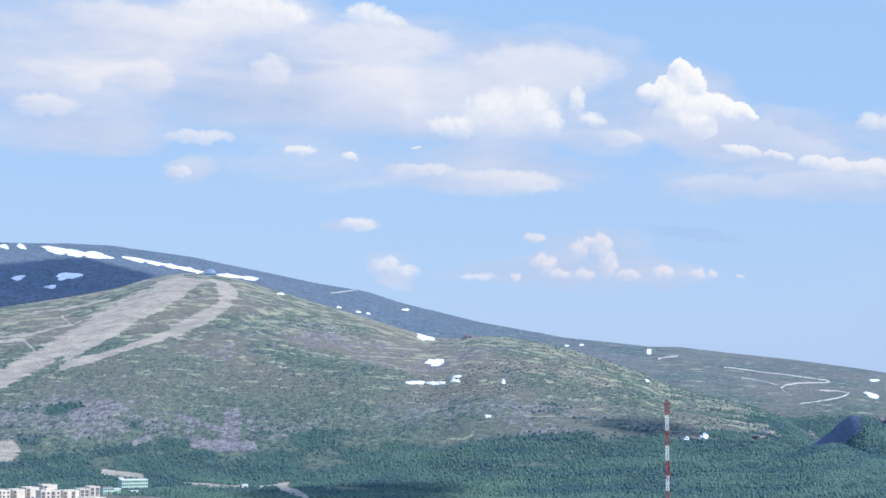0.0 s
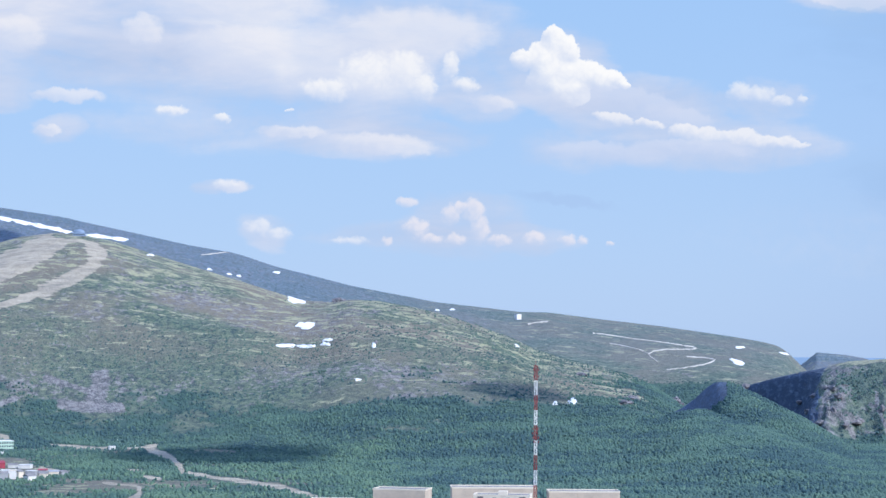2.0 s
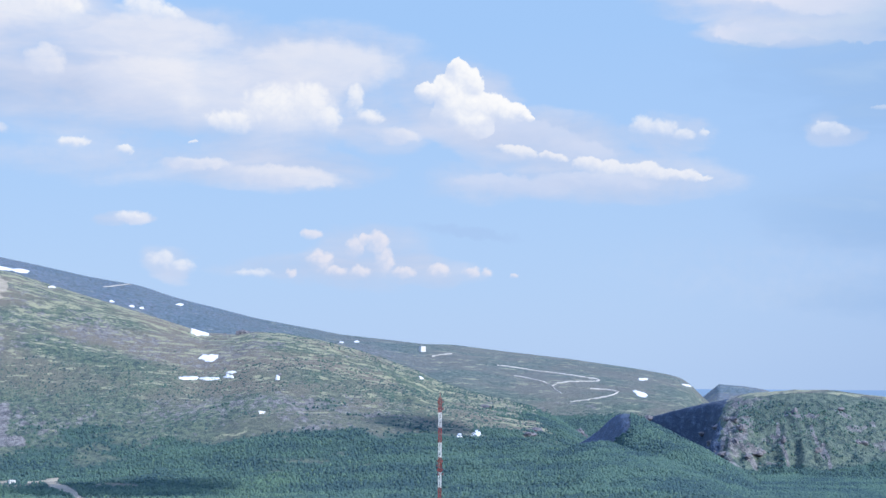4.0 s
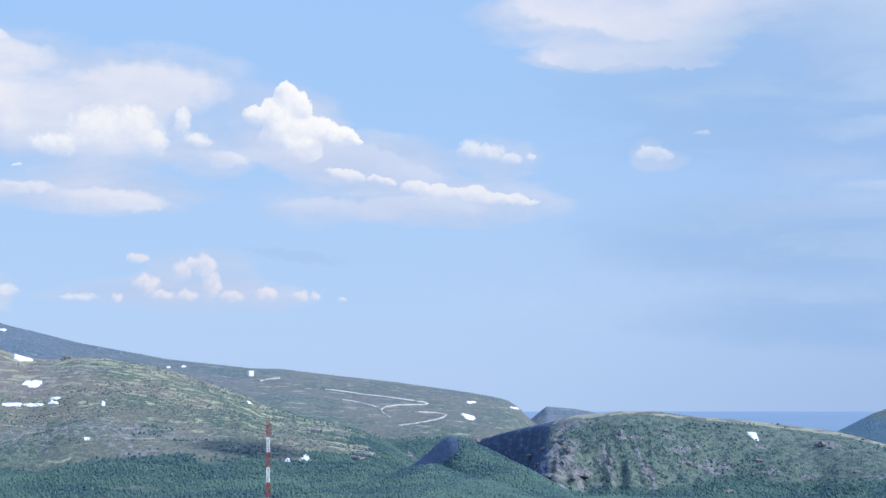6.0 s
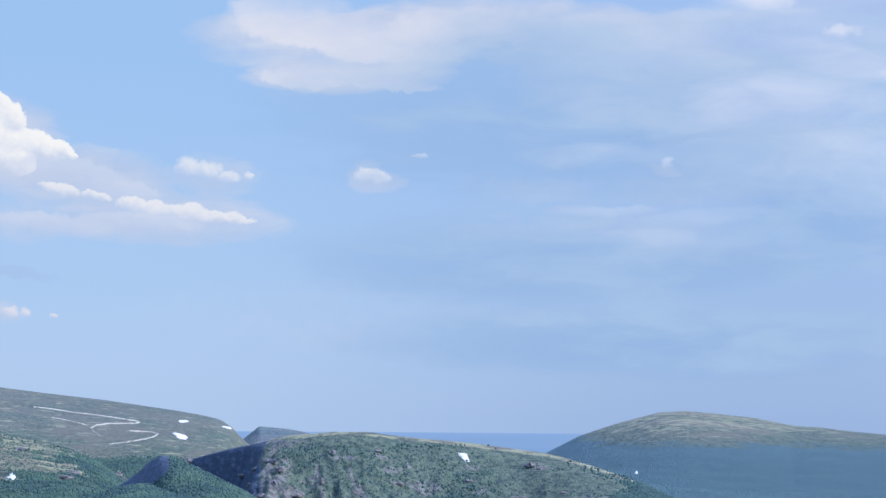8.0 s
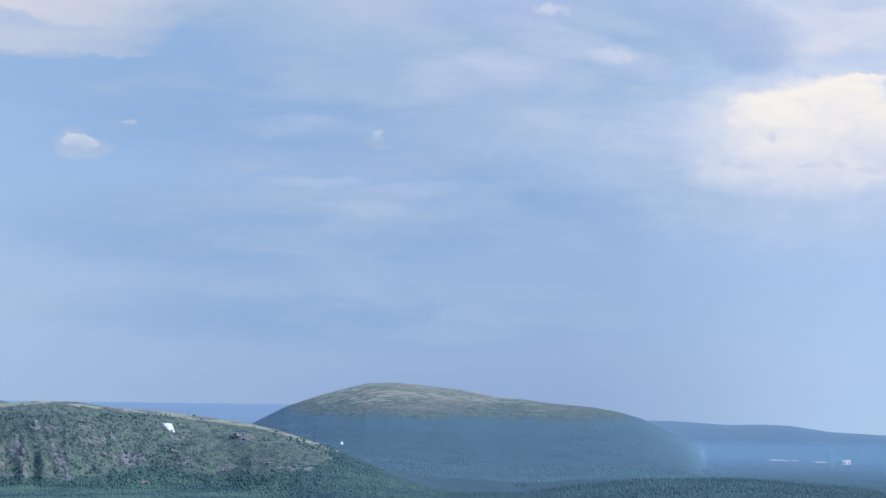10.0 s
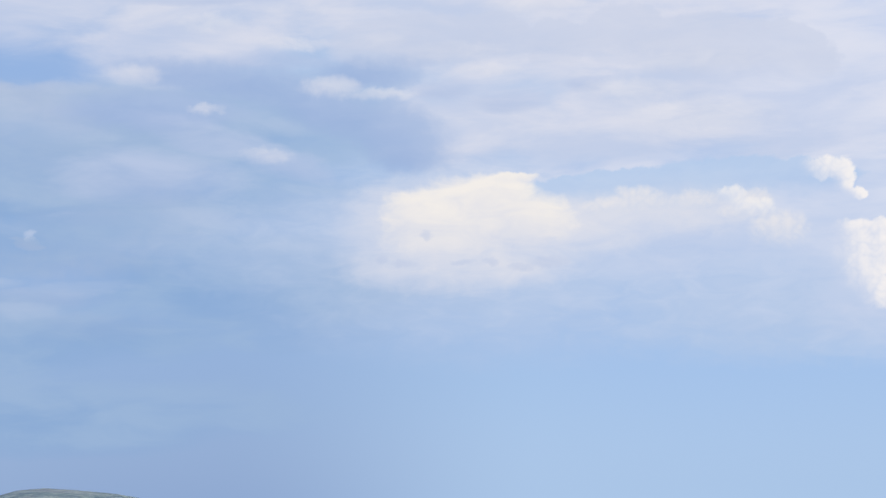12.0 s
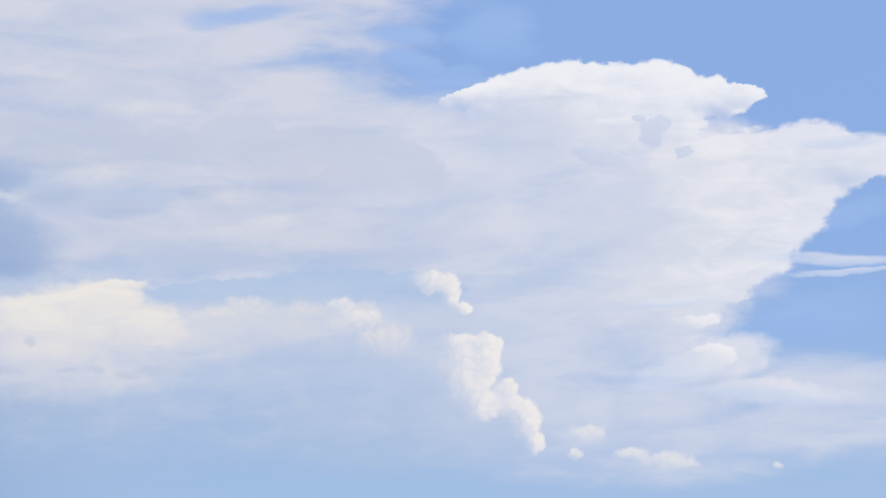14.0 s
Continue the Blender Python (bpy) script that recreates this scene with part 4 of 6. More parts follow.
def hazy_ridge():
    """A low wooded ridge far beyond the plain, pale with haze given as blue emission."""
    line = HILLS["far_ridge"][0]
    yaws = np.arange(30.0, 64.0, 0.1)
    top = np.interp(yaws, YAW_TABLE, line[0])
    rows = [(4560.0, -0.4), (4575.0, 0.35), (4590.0, 0.75), (4610.0, 1.0), (4660.0, -0.4)]
    verts, n = [], len(yaws)
    for r, share_up in rows:
        z = 110.0 + (top - 110.0) * r / 4650.0
        z = np.where(share_up < 1.0, -12.0 + (z + 12.0) * max(share_up, 0.0), z)
        verts.append(np.stack([r * np.sin(np.radians(yaws)), r * np.cos(np.radians(yaws)), z], -1))
    quads = np.array([(j * n + i, j * n + i + 1, (j + 1) * n + i + 1, (j + 1) * n + i) for j in range(len(rows) - 1) for i in range(n - 1)])
    ob = tagged(new("backdrop", sheet_mesh("backdrop", np.concatenate(verts), quads)), "wooded ridge on the horizon, pale blue with haze", "backdrop", kind="structure")
    m, g, b = material("hazy_ridge", 1.0)
    p = world_place(g)
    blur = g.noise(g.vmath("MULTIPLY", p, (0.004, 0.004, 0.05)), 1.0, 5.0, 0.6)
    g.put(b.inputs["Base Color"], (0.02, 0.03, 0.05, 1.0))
    # distance haze over the woods, emitted as a soft blue glow
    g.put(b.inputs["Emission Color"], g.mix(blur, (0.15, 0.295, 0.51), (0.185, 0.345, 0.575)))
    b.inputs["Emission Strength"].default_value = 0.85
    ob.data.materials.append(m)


hazy_ridge()

# ---- woods ----
def crown_shape(seed, spire):
    """One low crown: lists of points and triangles; about 1 m wide and 1 m high."""
    rnd = random.Random(seed)
    rings = ((0.12, 0.46), (0.62, 0.42)) if not spire else ((0.05, 0.5), (0.45, 0.30))
    pts, tris, n = [], [], 4
    for h, w in rings:
        turn = rnd.uniform(0, 1)
        for k in range(n):
            a = (k + turn) * 2 * math.pi / n
            q = w * rnd.uniform(0.75, 1.25)
            pts.append((q * math.cos(a), q * math.sin(a), h + rnd.uniform(-0.07, 0.07)))
    pts.append((rnd.uniform(-0.08, 0.08), rnd.uniform(-0.08, 0.08), 1.0))
    for j in range(1):
        for k in range(n):
            a, b = j * n + k, j * n + (k + 1) % n
            tris += [(a, b, b + n), (a, b + n, a + n)]
    tris += [(n + k, n + (k + 1) % n, 2 * n) for k in range(n)]
    return np.array(pts), np.array(tris)


def foliage(name, dark, light, tip):
    m, g, b = material(name, 0.8)
    n = g.nodes.new("ShaderNodeNewGeometry")
    own = n.outputs["Random Per Island"]
    stand = g.noise(n.outputs["Position"], 1 / 75.0, 5.0, 0.62)
    tone = g.mix(g.math("ADD", g.smooth(stand, 0.36, 0.64), g.math("MULTIPLY_ADD", own, 0.4, -0.2), clamp=True), dark, light)
    tone = g.mix(g.smooth(own, 0.8, 1.1), tone, tip)
    tone = g.mix(g.math("MULTIPLY", g.noise(n.outputs["Position"], 1.3, 2.0, 0.6), 0.5), tone, dark)
    g.put(b.inputs["Base Color"], tone)
    return m


def scatter_wood(name, label, yaws, reach, count, size, tall, spire, mat, seed, where=None, category="woods"):
    """Crowns on wooded ground between two yaws and two distances: one object of many trees."""
    rng = np.random.default_rng(seed)
    yaw = rng.uniform(yaws[0], yaws[1], count)
    r = np.sqrt(rng.uniform(reach[0] ** 2, reach[1] ** 2, count))
    z, hill, up = land_height(yaw, r, True)
    wood, stone, dry, soil = land_cover(yaw, r, z, hill, up)[:4]
    ends = np.clip(np.minimum(yaw - yaws[0], yaws[1] - yaw) / 1.5, 0, 1)
    ends = ends * (1 - soil)
    wood = wood * ends if where is None else where(wood, stone, hill, z) * ends
    crest_r = np.select([hill == i for i in range(len(HILLS))], [np.interp(yaw, YAW_TABLE, h[0][1]) for h in HILLS.values()], 9e9)
    keep = (rng.uniform(0, 1, count) < wood * 1.5 - 0.36) & (r < crest_r + 25)
    yaw, r, z = yaw[keep], r[keep], z[keep]
    n = len(yaw)
    base = np.stack([r * np.sin(np.radians(yaw)), r * np.cos(np.radians(yaw)), z - 0.3], -1)
    wide, high, turn, kind = rng.uniform(*size, n), rng.uniform(*tall, n), rng.uniform(0, 6.28, n), rng.integers(0, 4, n)
    verts, tris, start = [], [], 0
    for k in range(4):
        pts, faces = crown_shape(seed + k, spire)
        pick = np.nonzero(kind == k)[0]
        c, s = np.cos(turn[pick])[:, None], np.sin(turn[pick])[:, None]
        w = wide[pick][:, None]
        p = np.stack([(pts[:, 0] * c - pts[:, 1] * s) * w, (pts[:, 0] * s + pts[:, 1] * c) * w, pts[:, 2] * high[pick][:, None]], -1) + base[pick][:, None, :]
        verts.append(p.reshape(-1, 3))
        tris.append((faces[None] + (start + np.arange(len(pick)) * len(pts))[:, None, None]).reshape(-1, 3))
        start += p.size // 3
    ob = new(name, sheet_mesh(name, np.concatenate(verts), np.concatenate(tris)))
    ob.data.materials.append(mat)
    return tagged(ob, label, category, kind="stuff")


BIRCH = foliage("birch_leaves", (0.034, 0.079, 0.092), (0.084, 0.158, 0.122), (0.135, 0.225, 0.150))
MEADOW_BIRCH = foliage("sunny_birch_leaves", (0.048, 0.102, 0.094), (0.104, 0.184, 0.126), (0.155, 0.25, 0.155))
# valley spruce: a paler, bluer copy with distance haze in its colour
HAZED_SPRUCE = foliage("hazed_spruce_needles", (0.066, 0.130, 0.165), (0.085, 0.158, 0.190), (0.085, 0.15, 0.175))
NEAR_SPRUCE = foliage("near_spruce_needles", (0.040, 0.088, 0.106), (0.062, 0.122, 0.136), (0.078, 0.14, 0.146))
BOULDER = foliage("lichen_boulders", (0.12, 0.125, 0.14), (0.29, 0.29, 0.30), (0.40, 0.395, 0.39))
scatter_wood("birch_wood", "dense green birch wood on the lower slopes", (-16.5, 13.0), (1950, 2900), 80000, (1.9, 3.6), (1.8, 3.6), False, BIRCH, 1)
scatter_wood("birch_wood", "green birch thickets around the town", (-16.5, 3.5), (1330, 1950), 21000, (1.7, 3.4), (1.8, 3.4), False, MEADOW_BIRCH, 2)
scatter_wood("birch_wood", "green birch wood at the foot of the cliff", (10.0, 29.0), (1700, 2450), 60000, (1.9, 3.6), (1.7, 3.3), False, BIRCH, 3)
scatter_wood("birch_wood", "green birch wood on the valley floor", (1.5, 22.0), (1330, 1960), 30000, (2.0, 3.9), (1.9, 3.6), False, BIRCH, 10)
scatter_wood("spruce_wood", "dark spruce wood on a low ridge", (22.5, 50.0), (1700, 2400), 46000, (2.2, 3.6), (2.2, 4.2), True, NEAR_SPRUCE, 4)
scatter_wood("spruce_wood", "spruce wood in the valley, paled by haze", (23.5, 44.0), (2330, 2700), 24000, (3.0, 4.6), (1.3, 2.4), True, HAZED_SPRUCE, 5)
scatter_wood("low_bushes", "scattered dark green bushes on the fell", (-16.0, 14.0), (2250, 3350), 34000, (1.4, 4.2), (0.9, 2.2), False, BIRCH, 6,
             lambda wood, stone, hill, z: np.where((hill == 2) & (wood < 0.5), np.clip(1.25 - z / 190.0, 0.05, 1.0) * np.clip(1.3 - 2.2 * stone, 0.08, 1.0), 0.0), "bushes")
scatter_wood("boulders", "pale and dark boulders strewn over the fell", (-16.0, 14.0), (2250, 3350), 18000, (1.4, 4.0), (0.8, 1.9), False, BOULDER, 7,
             lambda wood, stone, hill, z: np.where((hill == 2) & (wood < 0.5), np.clip(stone, 0.12, 1.0), 0.0), "boulders")
scatter_wood("boulders", "grey boulders below the cliff", (10.0, 25.0), (2120, 2460), 1400, (1.3, 3.6), (1.0, 2.8), False, BOULDER, 8,
             lambda wood, stone, hill, z: np.where((hill == 4) & (wood < 0.5), np.clip(stone - 0.2, 0.03, 1.0), 0.0), "boulders")
scatter_wood("low_bushes", "dark green bushes below the cliff", (12.0, 29.0), (2080, 2460), 9000, (1.8, 3.6), (1.4, 2.6), False, BIRCH, 9,
             lambda wood, stone, hill, z: np.where((hill == 4) & (wood < 0.5) & (z < 66), 0.28, 0.0), "bushes")
scatter_wood("birch_wood", "green birch wood in the side valley", (7.0, 15.5), (2600, 4100), 30000, (2.2, 4.2), (1.6, 3.2), False, BIRCH, 12, lambda wood, stone, hill, z: np.where(hill == 0, wood, 0.0))

# ---- things ----
def thing(name, at, label, category, group="", turn=0.0):
    """An Empty at a thing's base; its parts hang under it. turn: degrees clockwise seen from above."""
    ob = new(name)
    ob.matrix_world = pose(at[0], at[1], at[2], 0, 0, -turn)
    return tagged(ob, label, category, group, "thing")


def part(name, bm, mat, parent, label="", smooth=False):
    """Links a bmesh as one mesh object under a thing or under a part."""
    mesh = bpy.data.meshes.new(name)
    bm.to_mesh(mesh)
    bm.free()
    return share(name, mesh, mat, parent, None, label, smooth)


def share(name, mesh, mat, parent, at=None, label="", smooth=False):
    """An object on a mesh, under a parent, moved by at."""
    if not mesh.materials:
        mesh.materials.append(mat)
    if smooth:
        mesh.polygons.foreach_set("use_smooth", [True] * len(mesh.polygons))
    ob = new(name, mesh)
    ob.parent = parent
    if at is not None:
        ob.location = at
    return tagged(ob, label) if label else ob


def box(size, at=(0, 0, 0), bm=None, bevel=0.0):
    """A box of that size standing on at (its base's middle)."""
    bm = bm or bmesh.new()
    made = bmesh.ops.create_cube(bm, size=1.0, matrix=Matrix.Translation((at[0], at[1], at[2] + size[2] / 2)) @ Matrix.Diagonal((*size, 1)))
    if bevel:
        edges = list({e for v in made["verts"] for e in v.link_edges})
        bmesh.ops.bevel(bm, geom=edges, offset=bevel, segments=1, affect="EDGES")
    return bm


def bar(bm, a, b, radius, sides=5):
    """A straight round bar between two points."""
    a, b = Vector(a), Vector(b)
    m = Matrix.Translation((a + b) / 2) @ (b - a).to_track_quat("Z", "Y").to_matrix().to_4x4()
    bmesh.ops.create_cone(bm, cap_ends=True, segments=sides, radius1=radius, radius2=radius, depth=(b - a).length, matrix=m)
    return bm


def gable(size, rise, at=(0, 0, 0), over=0.4):
    """A pitched roof over a plan of size, standing on at."""
    bm = bmesh.new()
    w, d = size[0] / 2 + over, size[1] / 2 + over
    low = [bm.verts.new((x, y, at[2])) for x, y in ((-w, -d), (w, -d), (w, d), (-w, d))]
    top = [bm.verts.new((x, 0, at[2] + rise)) for x in (-w, w)]
    for face in ((low[0], low[1], top[1], top[0]), (low[2], low[3], top[0], top[1]), (low[1], low[2], top[1]), (low[3], low[0], top[0]), (low[3], low[2], low[1], low[0])):
        bm.faces.new(face)
    return bm


def on_land_many(yaw, angle):
    """Places on the land in many directions: arrays of yaw and height angle."""
    yaw, angle = np.asarray(yaw, float), np.asarray(angle, float)
    z = land_height(yaw[:, None], np.broadcast_to(SIGHT[None, ::2], (len(yaw), len(SIGHT[::2]))))
    seen = z >= EYE.z + SIGHT[None, ::2] * np.tan(np.radians(angle))[:, None]
    r = np.where(seen.any(1), SIGHT[::2][seen.argmax(1)], np.nan)
    r = np.where(np.isnan(r), np.nanmedian(r) if not np.isnan(r).all() else 4000.0, r)
    return r


PANEL = mottled("pale_concrete_panel", (0.76, 0.69, 0.60), (0.66, 0.60, 0.52), 7.0, 0.85)
PANEL_PINK = mottled("rosy_concrete_panel", (0.58, 0.49, 0.41), (0.48, 0.41, 0.35), 5.0, 0.85)
ROOFING = mottled("grey_roofing", (0.26, 0.26, 0.27), (0.19, 0.19, 0.20), 4.0, 0.9)
WINDOW = mottled("dark_window_glass", (0.05, 0.07, 0.10), (0.09, 0.12, 0.16), 3.0, 0.15)
LOGGIA = mottled("shaded_loggia", (0.20, 0.19, 0.20), (0.14, 0.14, 0.16), 2.5, 0.8)
GREEN_WALL = mottled("mint_green_plaster", (0.46, 0.63, 0.54), (0.40, 0.57, 0.49), 6.0, 0.8)
WHITE_WALL = mottled("white_painted_wall", (0.74, 0.74, 0.74), (0.62, 0.63, 0.65), 5.0, 0.7)
RED_ROOF = mottled("dark_red_sheet", (0.36, 0.06, 0.09), (0.28, 0.05, 0.08), 3.0, 0.6)
GREY_WALL = mottled("grey_sheet_wall", (0.36, 0.38, 0.42), (0.28, 0.30, 0.35), 5.0, 0.6)
BLUE_WALL = mottled("blue_grey_cladding", (0.22, 0.31, 0.45), (0.17, 0.25, 0.38), 9.0, 0.6)
STEEL_RED = mottled("red_painted_steel", (0.30, 0.045, 0.045), (0.24, 0.04, 0.045), 1.5, 0.5)
STEEL_WHITE = mottled("white_painted_steel", (0.80, 0.80, 0.80), (0.68, 0.68, 0.70), 1.5, 0.5)
STEEL_DARK = mottled("dark_steel", (0.06, 0.065, 0.08), (0.09, 0.09, 0.10), 2.0, 0.6)
SNOW = mottled("old_snow", (0.86, 0.88, 0.92), (0.78, 0.80, 0.85), 6.0, 0.6, relief=0.2)
ROCK = mottled("grey_rock", (0.15, 0.15, 0.175), (0.25, 0.245, 0.26), 5.0, 0.9, relief=0.4)
GRAVEL = mottled("pale_gravel", (0.56, 0.54, 0.50), (0.46, 0.44, 0.41), 9.0, 0.95)


# -- the lattice mast
def lattice_mast(yaw, r, top_angle, sections):
    base = land_at(yaw, r)
    height = EYE.z + r * math.tan(radians(top_angle)) - base.z
    mast = thing("lattice_mast", base, "slender steel lattice mast in red and white bands", "mast", turn=yaw + 20)
    step, half = height / sections, 0.46
    shapes = []
    for flip in (1, -1):
        bm = bmesh.new()
        corners = [(-half, -half), (half, -half), (half, half), (-half, half)]
        for x, y in corners:
            bar(bm, (x, y, 0), (x, y, step), 0.085)
        for j in range(4):
            z0, z1 = j * step / 4, (j + 1) * step / 4
            for k in range(4):
                a, b = corners[k], corners[(k + 1) % 4]
                bar(bm, (*a, z1), (*b, z1), 0.05, 4)
                a, b = (a, b) if (j + k) % 2 else (b, a)
                bar(bm, (*a, z0), (*b, z1), 0.05, 4)
        mesh = bpy.data.meshes.new("mast_section")
        bm.to_mesh(mesh)
        bm.free()
        shapes.append(mesh)
    for k in range(sections):
        red = (sections - 1 - k) % 2 == 0
        share("mast_section", shapes[0 if red else 1], STEEL_RED if red else STEEL_WHITE, mast, (0, 0, k * step), "red lattice section" if red else "white lattice section")
    # antennas on short arms
    bracket = bpy.data.meshes.new("antenna")
    bm = bar(bmesh.new(), (0.5, 0, 0.4), (1.15, 0, 0.4), 0.06)
    bar(bm, (1.15, 0, 0.0), (1.15, 0, 0.9), 0.13)
    bm.to_mesh(bracket)
    bm.free()
    for k, z in enumerate((height - 2.0, height - 4.6, height - 24.2, height - 25.8, height - 27.4, height - 29.0)):
        for a in range(3):
            ob = share("antenna", bracket, STEEL_RED, mast, (0, 0, z), "red antenna on a short arm")
            ob.rotation_euler = (0, 0, a * 2.1 + 0.5 * k)
    spike = bar(bmesh.new(), (0, 0, height), (0, 0, height + 1.8), 0.10)
    part("spike", spike, STEEL_RED, mast)


lattice_mast(6.36, 750.0, -0.72, 14)


# -- apartment blocks
def panel_block(left, right, angle, r, depth, skew, label, rosy=False, bands=()):
    """A nine-storey panel block: its front runs between two yaws at that distance; angle: where its eaves stand. bands: shares of the front taken by loggias."""
    mid = (left + right) / 2
    front = land_at(mid, r)
    top = EYE.z + r * math.tan(radians(angle))
    low = float(land_height(mid, r)) - 1.0
    wide = r * radians(right - left)
    high = top - low - 1.0
    block = thing("apartment_building", (front.x, front.y, low), label, "building", "apartment buildings", mid + skew)
    part("wall", box((wide, depth, high), (0, depth / 2, 0), bevel=0.1), PANEL_PINK if rosy and r < 1200 else PANEL, block)
    parapet = box((wide + 0.4, 0.35, 0.7), (0, -0.02, high))
    for x in (-1, 1):
        box((0.35, depth - 0.4, 0.7), (x * wide / 2, depth / 2 + 0.2, high), parapet)
    box((wide + 0.4, 0.35, 0.7), (0, depth, high), parapet)
    part("parapet", parapet, PANEL, block)
    deck = part("roof", box((wide - 0.5, depth - 0.5, 0.25), (0, depth / 2, high)), ROOFING, block, "flat grey roof")
    if not rosy:
        part("roof_hut", box((4.0, 3.5, 1.6), (0, depth * 0.55, high + 0.25), bevel=0.05), PANEL, deck)
    columns = max(2, round(wide / (6.0 if r < 1200 else 3.3)))
    cell = wide / columns
    plate, pane, loggia = bpy.data.meshes.new("panel"), bpy.data.meshes.new("window"), bpy.data.meshes.new("loggia")
    for mesh, bm in ((plate, box((cell - 0.16, 0.14, 2.72), bevel=0.03)), (pane, box((1.5, 0.1, 1.4))), (loggia, box((2.6, 0.12, 2.5)))):
        bm.to_mesh(mesh)
        bm.free()
    mat = PANEL_PINK if rosy and r < 1200 else PANEL
    for row in range(4):
        z = high - 2.8 * (row + 1)
        for c in range(columns):
            x = (c + 0.5) * cell - wide / 2
            share("panel", plate, mat, block, (x, -0.06, z))
            banded = any(a <= (c + 0.5) / columns <= b for a, b in bands)
            if banded:
                share("loggia", loggia, LOGGIA, block, (x, -0.16, z + 0.1), "shaded loggia")
            elif row > 1 or not rosy:
                share("window", pane, WINDOW, block, (x, -0.16, z + 0.75))
    return block


def yaw_span(a, b):
    return a[0], b[0], (a[1] + b[1]) / 2


l, r_, e = yaw_span((1.689, -4.275), (3.240, -4.217))
panel_block(l, r_, e, 930, 13, 14, "pale concrete panel apartment block with a flat roof", True)
l, r_, e = yaw_span((3.968, -4.195), (6.409, -4.155))
panel_block(l, r_, e, 905, 13, -4, "long pale panel apartment block behind a lattice mast", True)
l, r_, e = yaw_span((6.750, -4.295), (8.780, -4.236))
panel_block(l, r_, e, 915, 13, -6, "rosy concrete panel apartment block with a flat roof", True)
l, r_, e = yaw_span((4.584, -4.414), (6.201, -4.365))
panel_block(l, r_, e, 855, 12, 6, "apartment block with dark loggia strips", False, ((0.1, 0.3), (0.42, 0.58), (0.72, 0.88)))
l, r_, e = yaw_span((-0.097, -4.571), (1.111, -4.550))
panel_block(l, r_, e, 930, 12, 6, "low pale panel apartment block", True)

TOWER_BANDS = ((0.1, 0.3), (0.62, 0.8))
for a, b, r_, rosy, bands in (((-13.423, -3.161), (-12.194, -3.163), 1490, False, TOWER_BANDS), ((-12.163, -3.148), (-11.808, -3.137), 1500, True, TOWER_BANDS), ((-11.793, -3.106), (-11.421, -3.079), 1515, True, TOWER_BANDS),
                              ((-11.328, -3.033), (-10.924, -3.022), 1560, True, TOWER_BANDS), ((-11.389, -3.189), (-10.829, -3.181), 1480, False, TOWER_BANDS), ((-10.766, -3.197), (-10.313, -3.187), 1490, True, TOWER_BANDS),
                              ((-10.298, -3.156), (-10.047, -3.143), 1500, True, TOWER_BANDS), ((-10.032, -3.095), (-9.750, -3.083), 1510, True, TOWER_BANDS)):
    panel_block(a[0], b[0], (a[1] + b[1]) / 2, r_, 14, -16, "cream apartment tower among others of its row", rosy, bands)
for a, b, rosy in (((-11.701, -3.486), (-11.057, -3.491), True), ((-11.026, -3.460), (-10.579, -3.463), False), ((-10.564, -3.448), (-10.240, -3.434), True), ((-10.225, -3.403), (-9.574, -3.391), True), ((-11.236, -3.755), (-10.651, -3.760), False), ((-10.590, -3.745), (-10.002, -3.749), True)):
    panel_block(a[0], b[0], (a[1] + b[1]) / 2, 1400 if a[1] > -3.75 else 1340, 14, -16, "cream apartment tower in a lower row", rosy, TOWER_BANDS)


# -- low houses and sheds
def house(a, b, height, label, wall, roof, pitched=False, depth=9.0, category="house", group="", windows=0, at_r=None):
    """A low house whose foot runs between two directions."""
    mid, foot = (a[0] + b[0]) / 2, (a[1] + b[1]) / 2
    base = land_at(mid, at_r) if at_r else on_land(mid, foot)
    away = math.hypot(base.x, base.y)
    wide = max(3.0, away * radians(b[0] - a[0]))
    home = thing("house" if category == "house" else category.replace(" ", "_"), base - Vector((0, 0, 0.4)), label, category, group, mid - 14 + 30 * math.sin(mid * 37.0) if category == "shed" else mid - 12)
    part("wall", box((wide, depth, height), (0, depth / 2, 0), bevel=0.06), wall, home)
    if pitched:
        ob = part("roof", gable((wide, depth), height * 0.35, (0, 0, height)), roof, home)
        ob.location = (0, depth / 2, 0)
    else:
        part("roof", box((wide + 0.6, depth + 0.6, 0.4), (0, depth / 2, height), bevel=0.05), roof, home)
    if windows:
        rows = max(1, int(height / 3.2))
        pane = bpy.data.meshes.new("window")
        bm = box((wide / windows * 0.62, 0.12, 1.5))
        bm.to_mesh(pane)
        bm.free()
        for row in range(rows):
            for k in range(windows):
                share("window", pane, WINDOW, home, ((k + 0.5) * wide / windows - wide / 2, -0.04, 1.1 + row * 3.2))
    return home


house(*((-9.156, -3.219), (-8.406, -3.206)), 10.0, "mint green school with bands of dark windows", GREEN_WALL, WHITE_WALL, depth=16, windows=11)
house(*((-9.668, -3.327), (-9.357, -3.329)), 6.5, "mint green low wing beside a school", GREEN_WALL, ROOFING, depth=12, windows=5)
house(*((-9.357, -3.313), (-9.170, -3.314)), 5.0, "pale green annex of a school", GREEN_WALL, WHITE_WALL, depth=10, windows=3)
house(*((-9.223, -2.967), (-9.082, -2.967)), 4.5, "small white house above the school", WHITE_WALL, ROOFING, True, 7)
house(*((-8.889, -3.299), (-8.670, -3.316)), 2.6, "white parked trailers beside the school", WHITE_WALL, WHITE_WALL, depth=4)
house(*((-9.063, -3.679), (-8.628, -3.697)), 5.0, "dark red sheet-clad shed", RED_ROOF, RED_ROOF, True, 12)
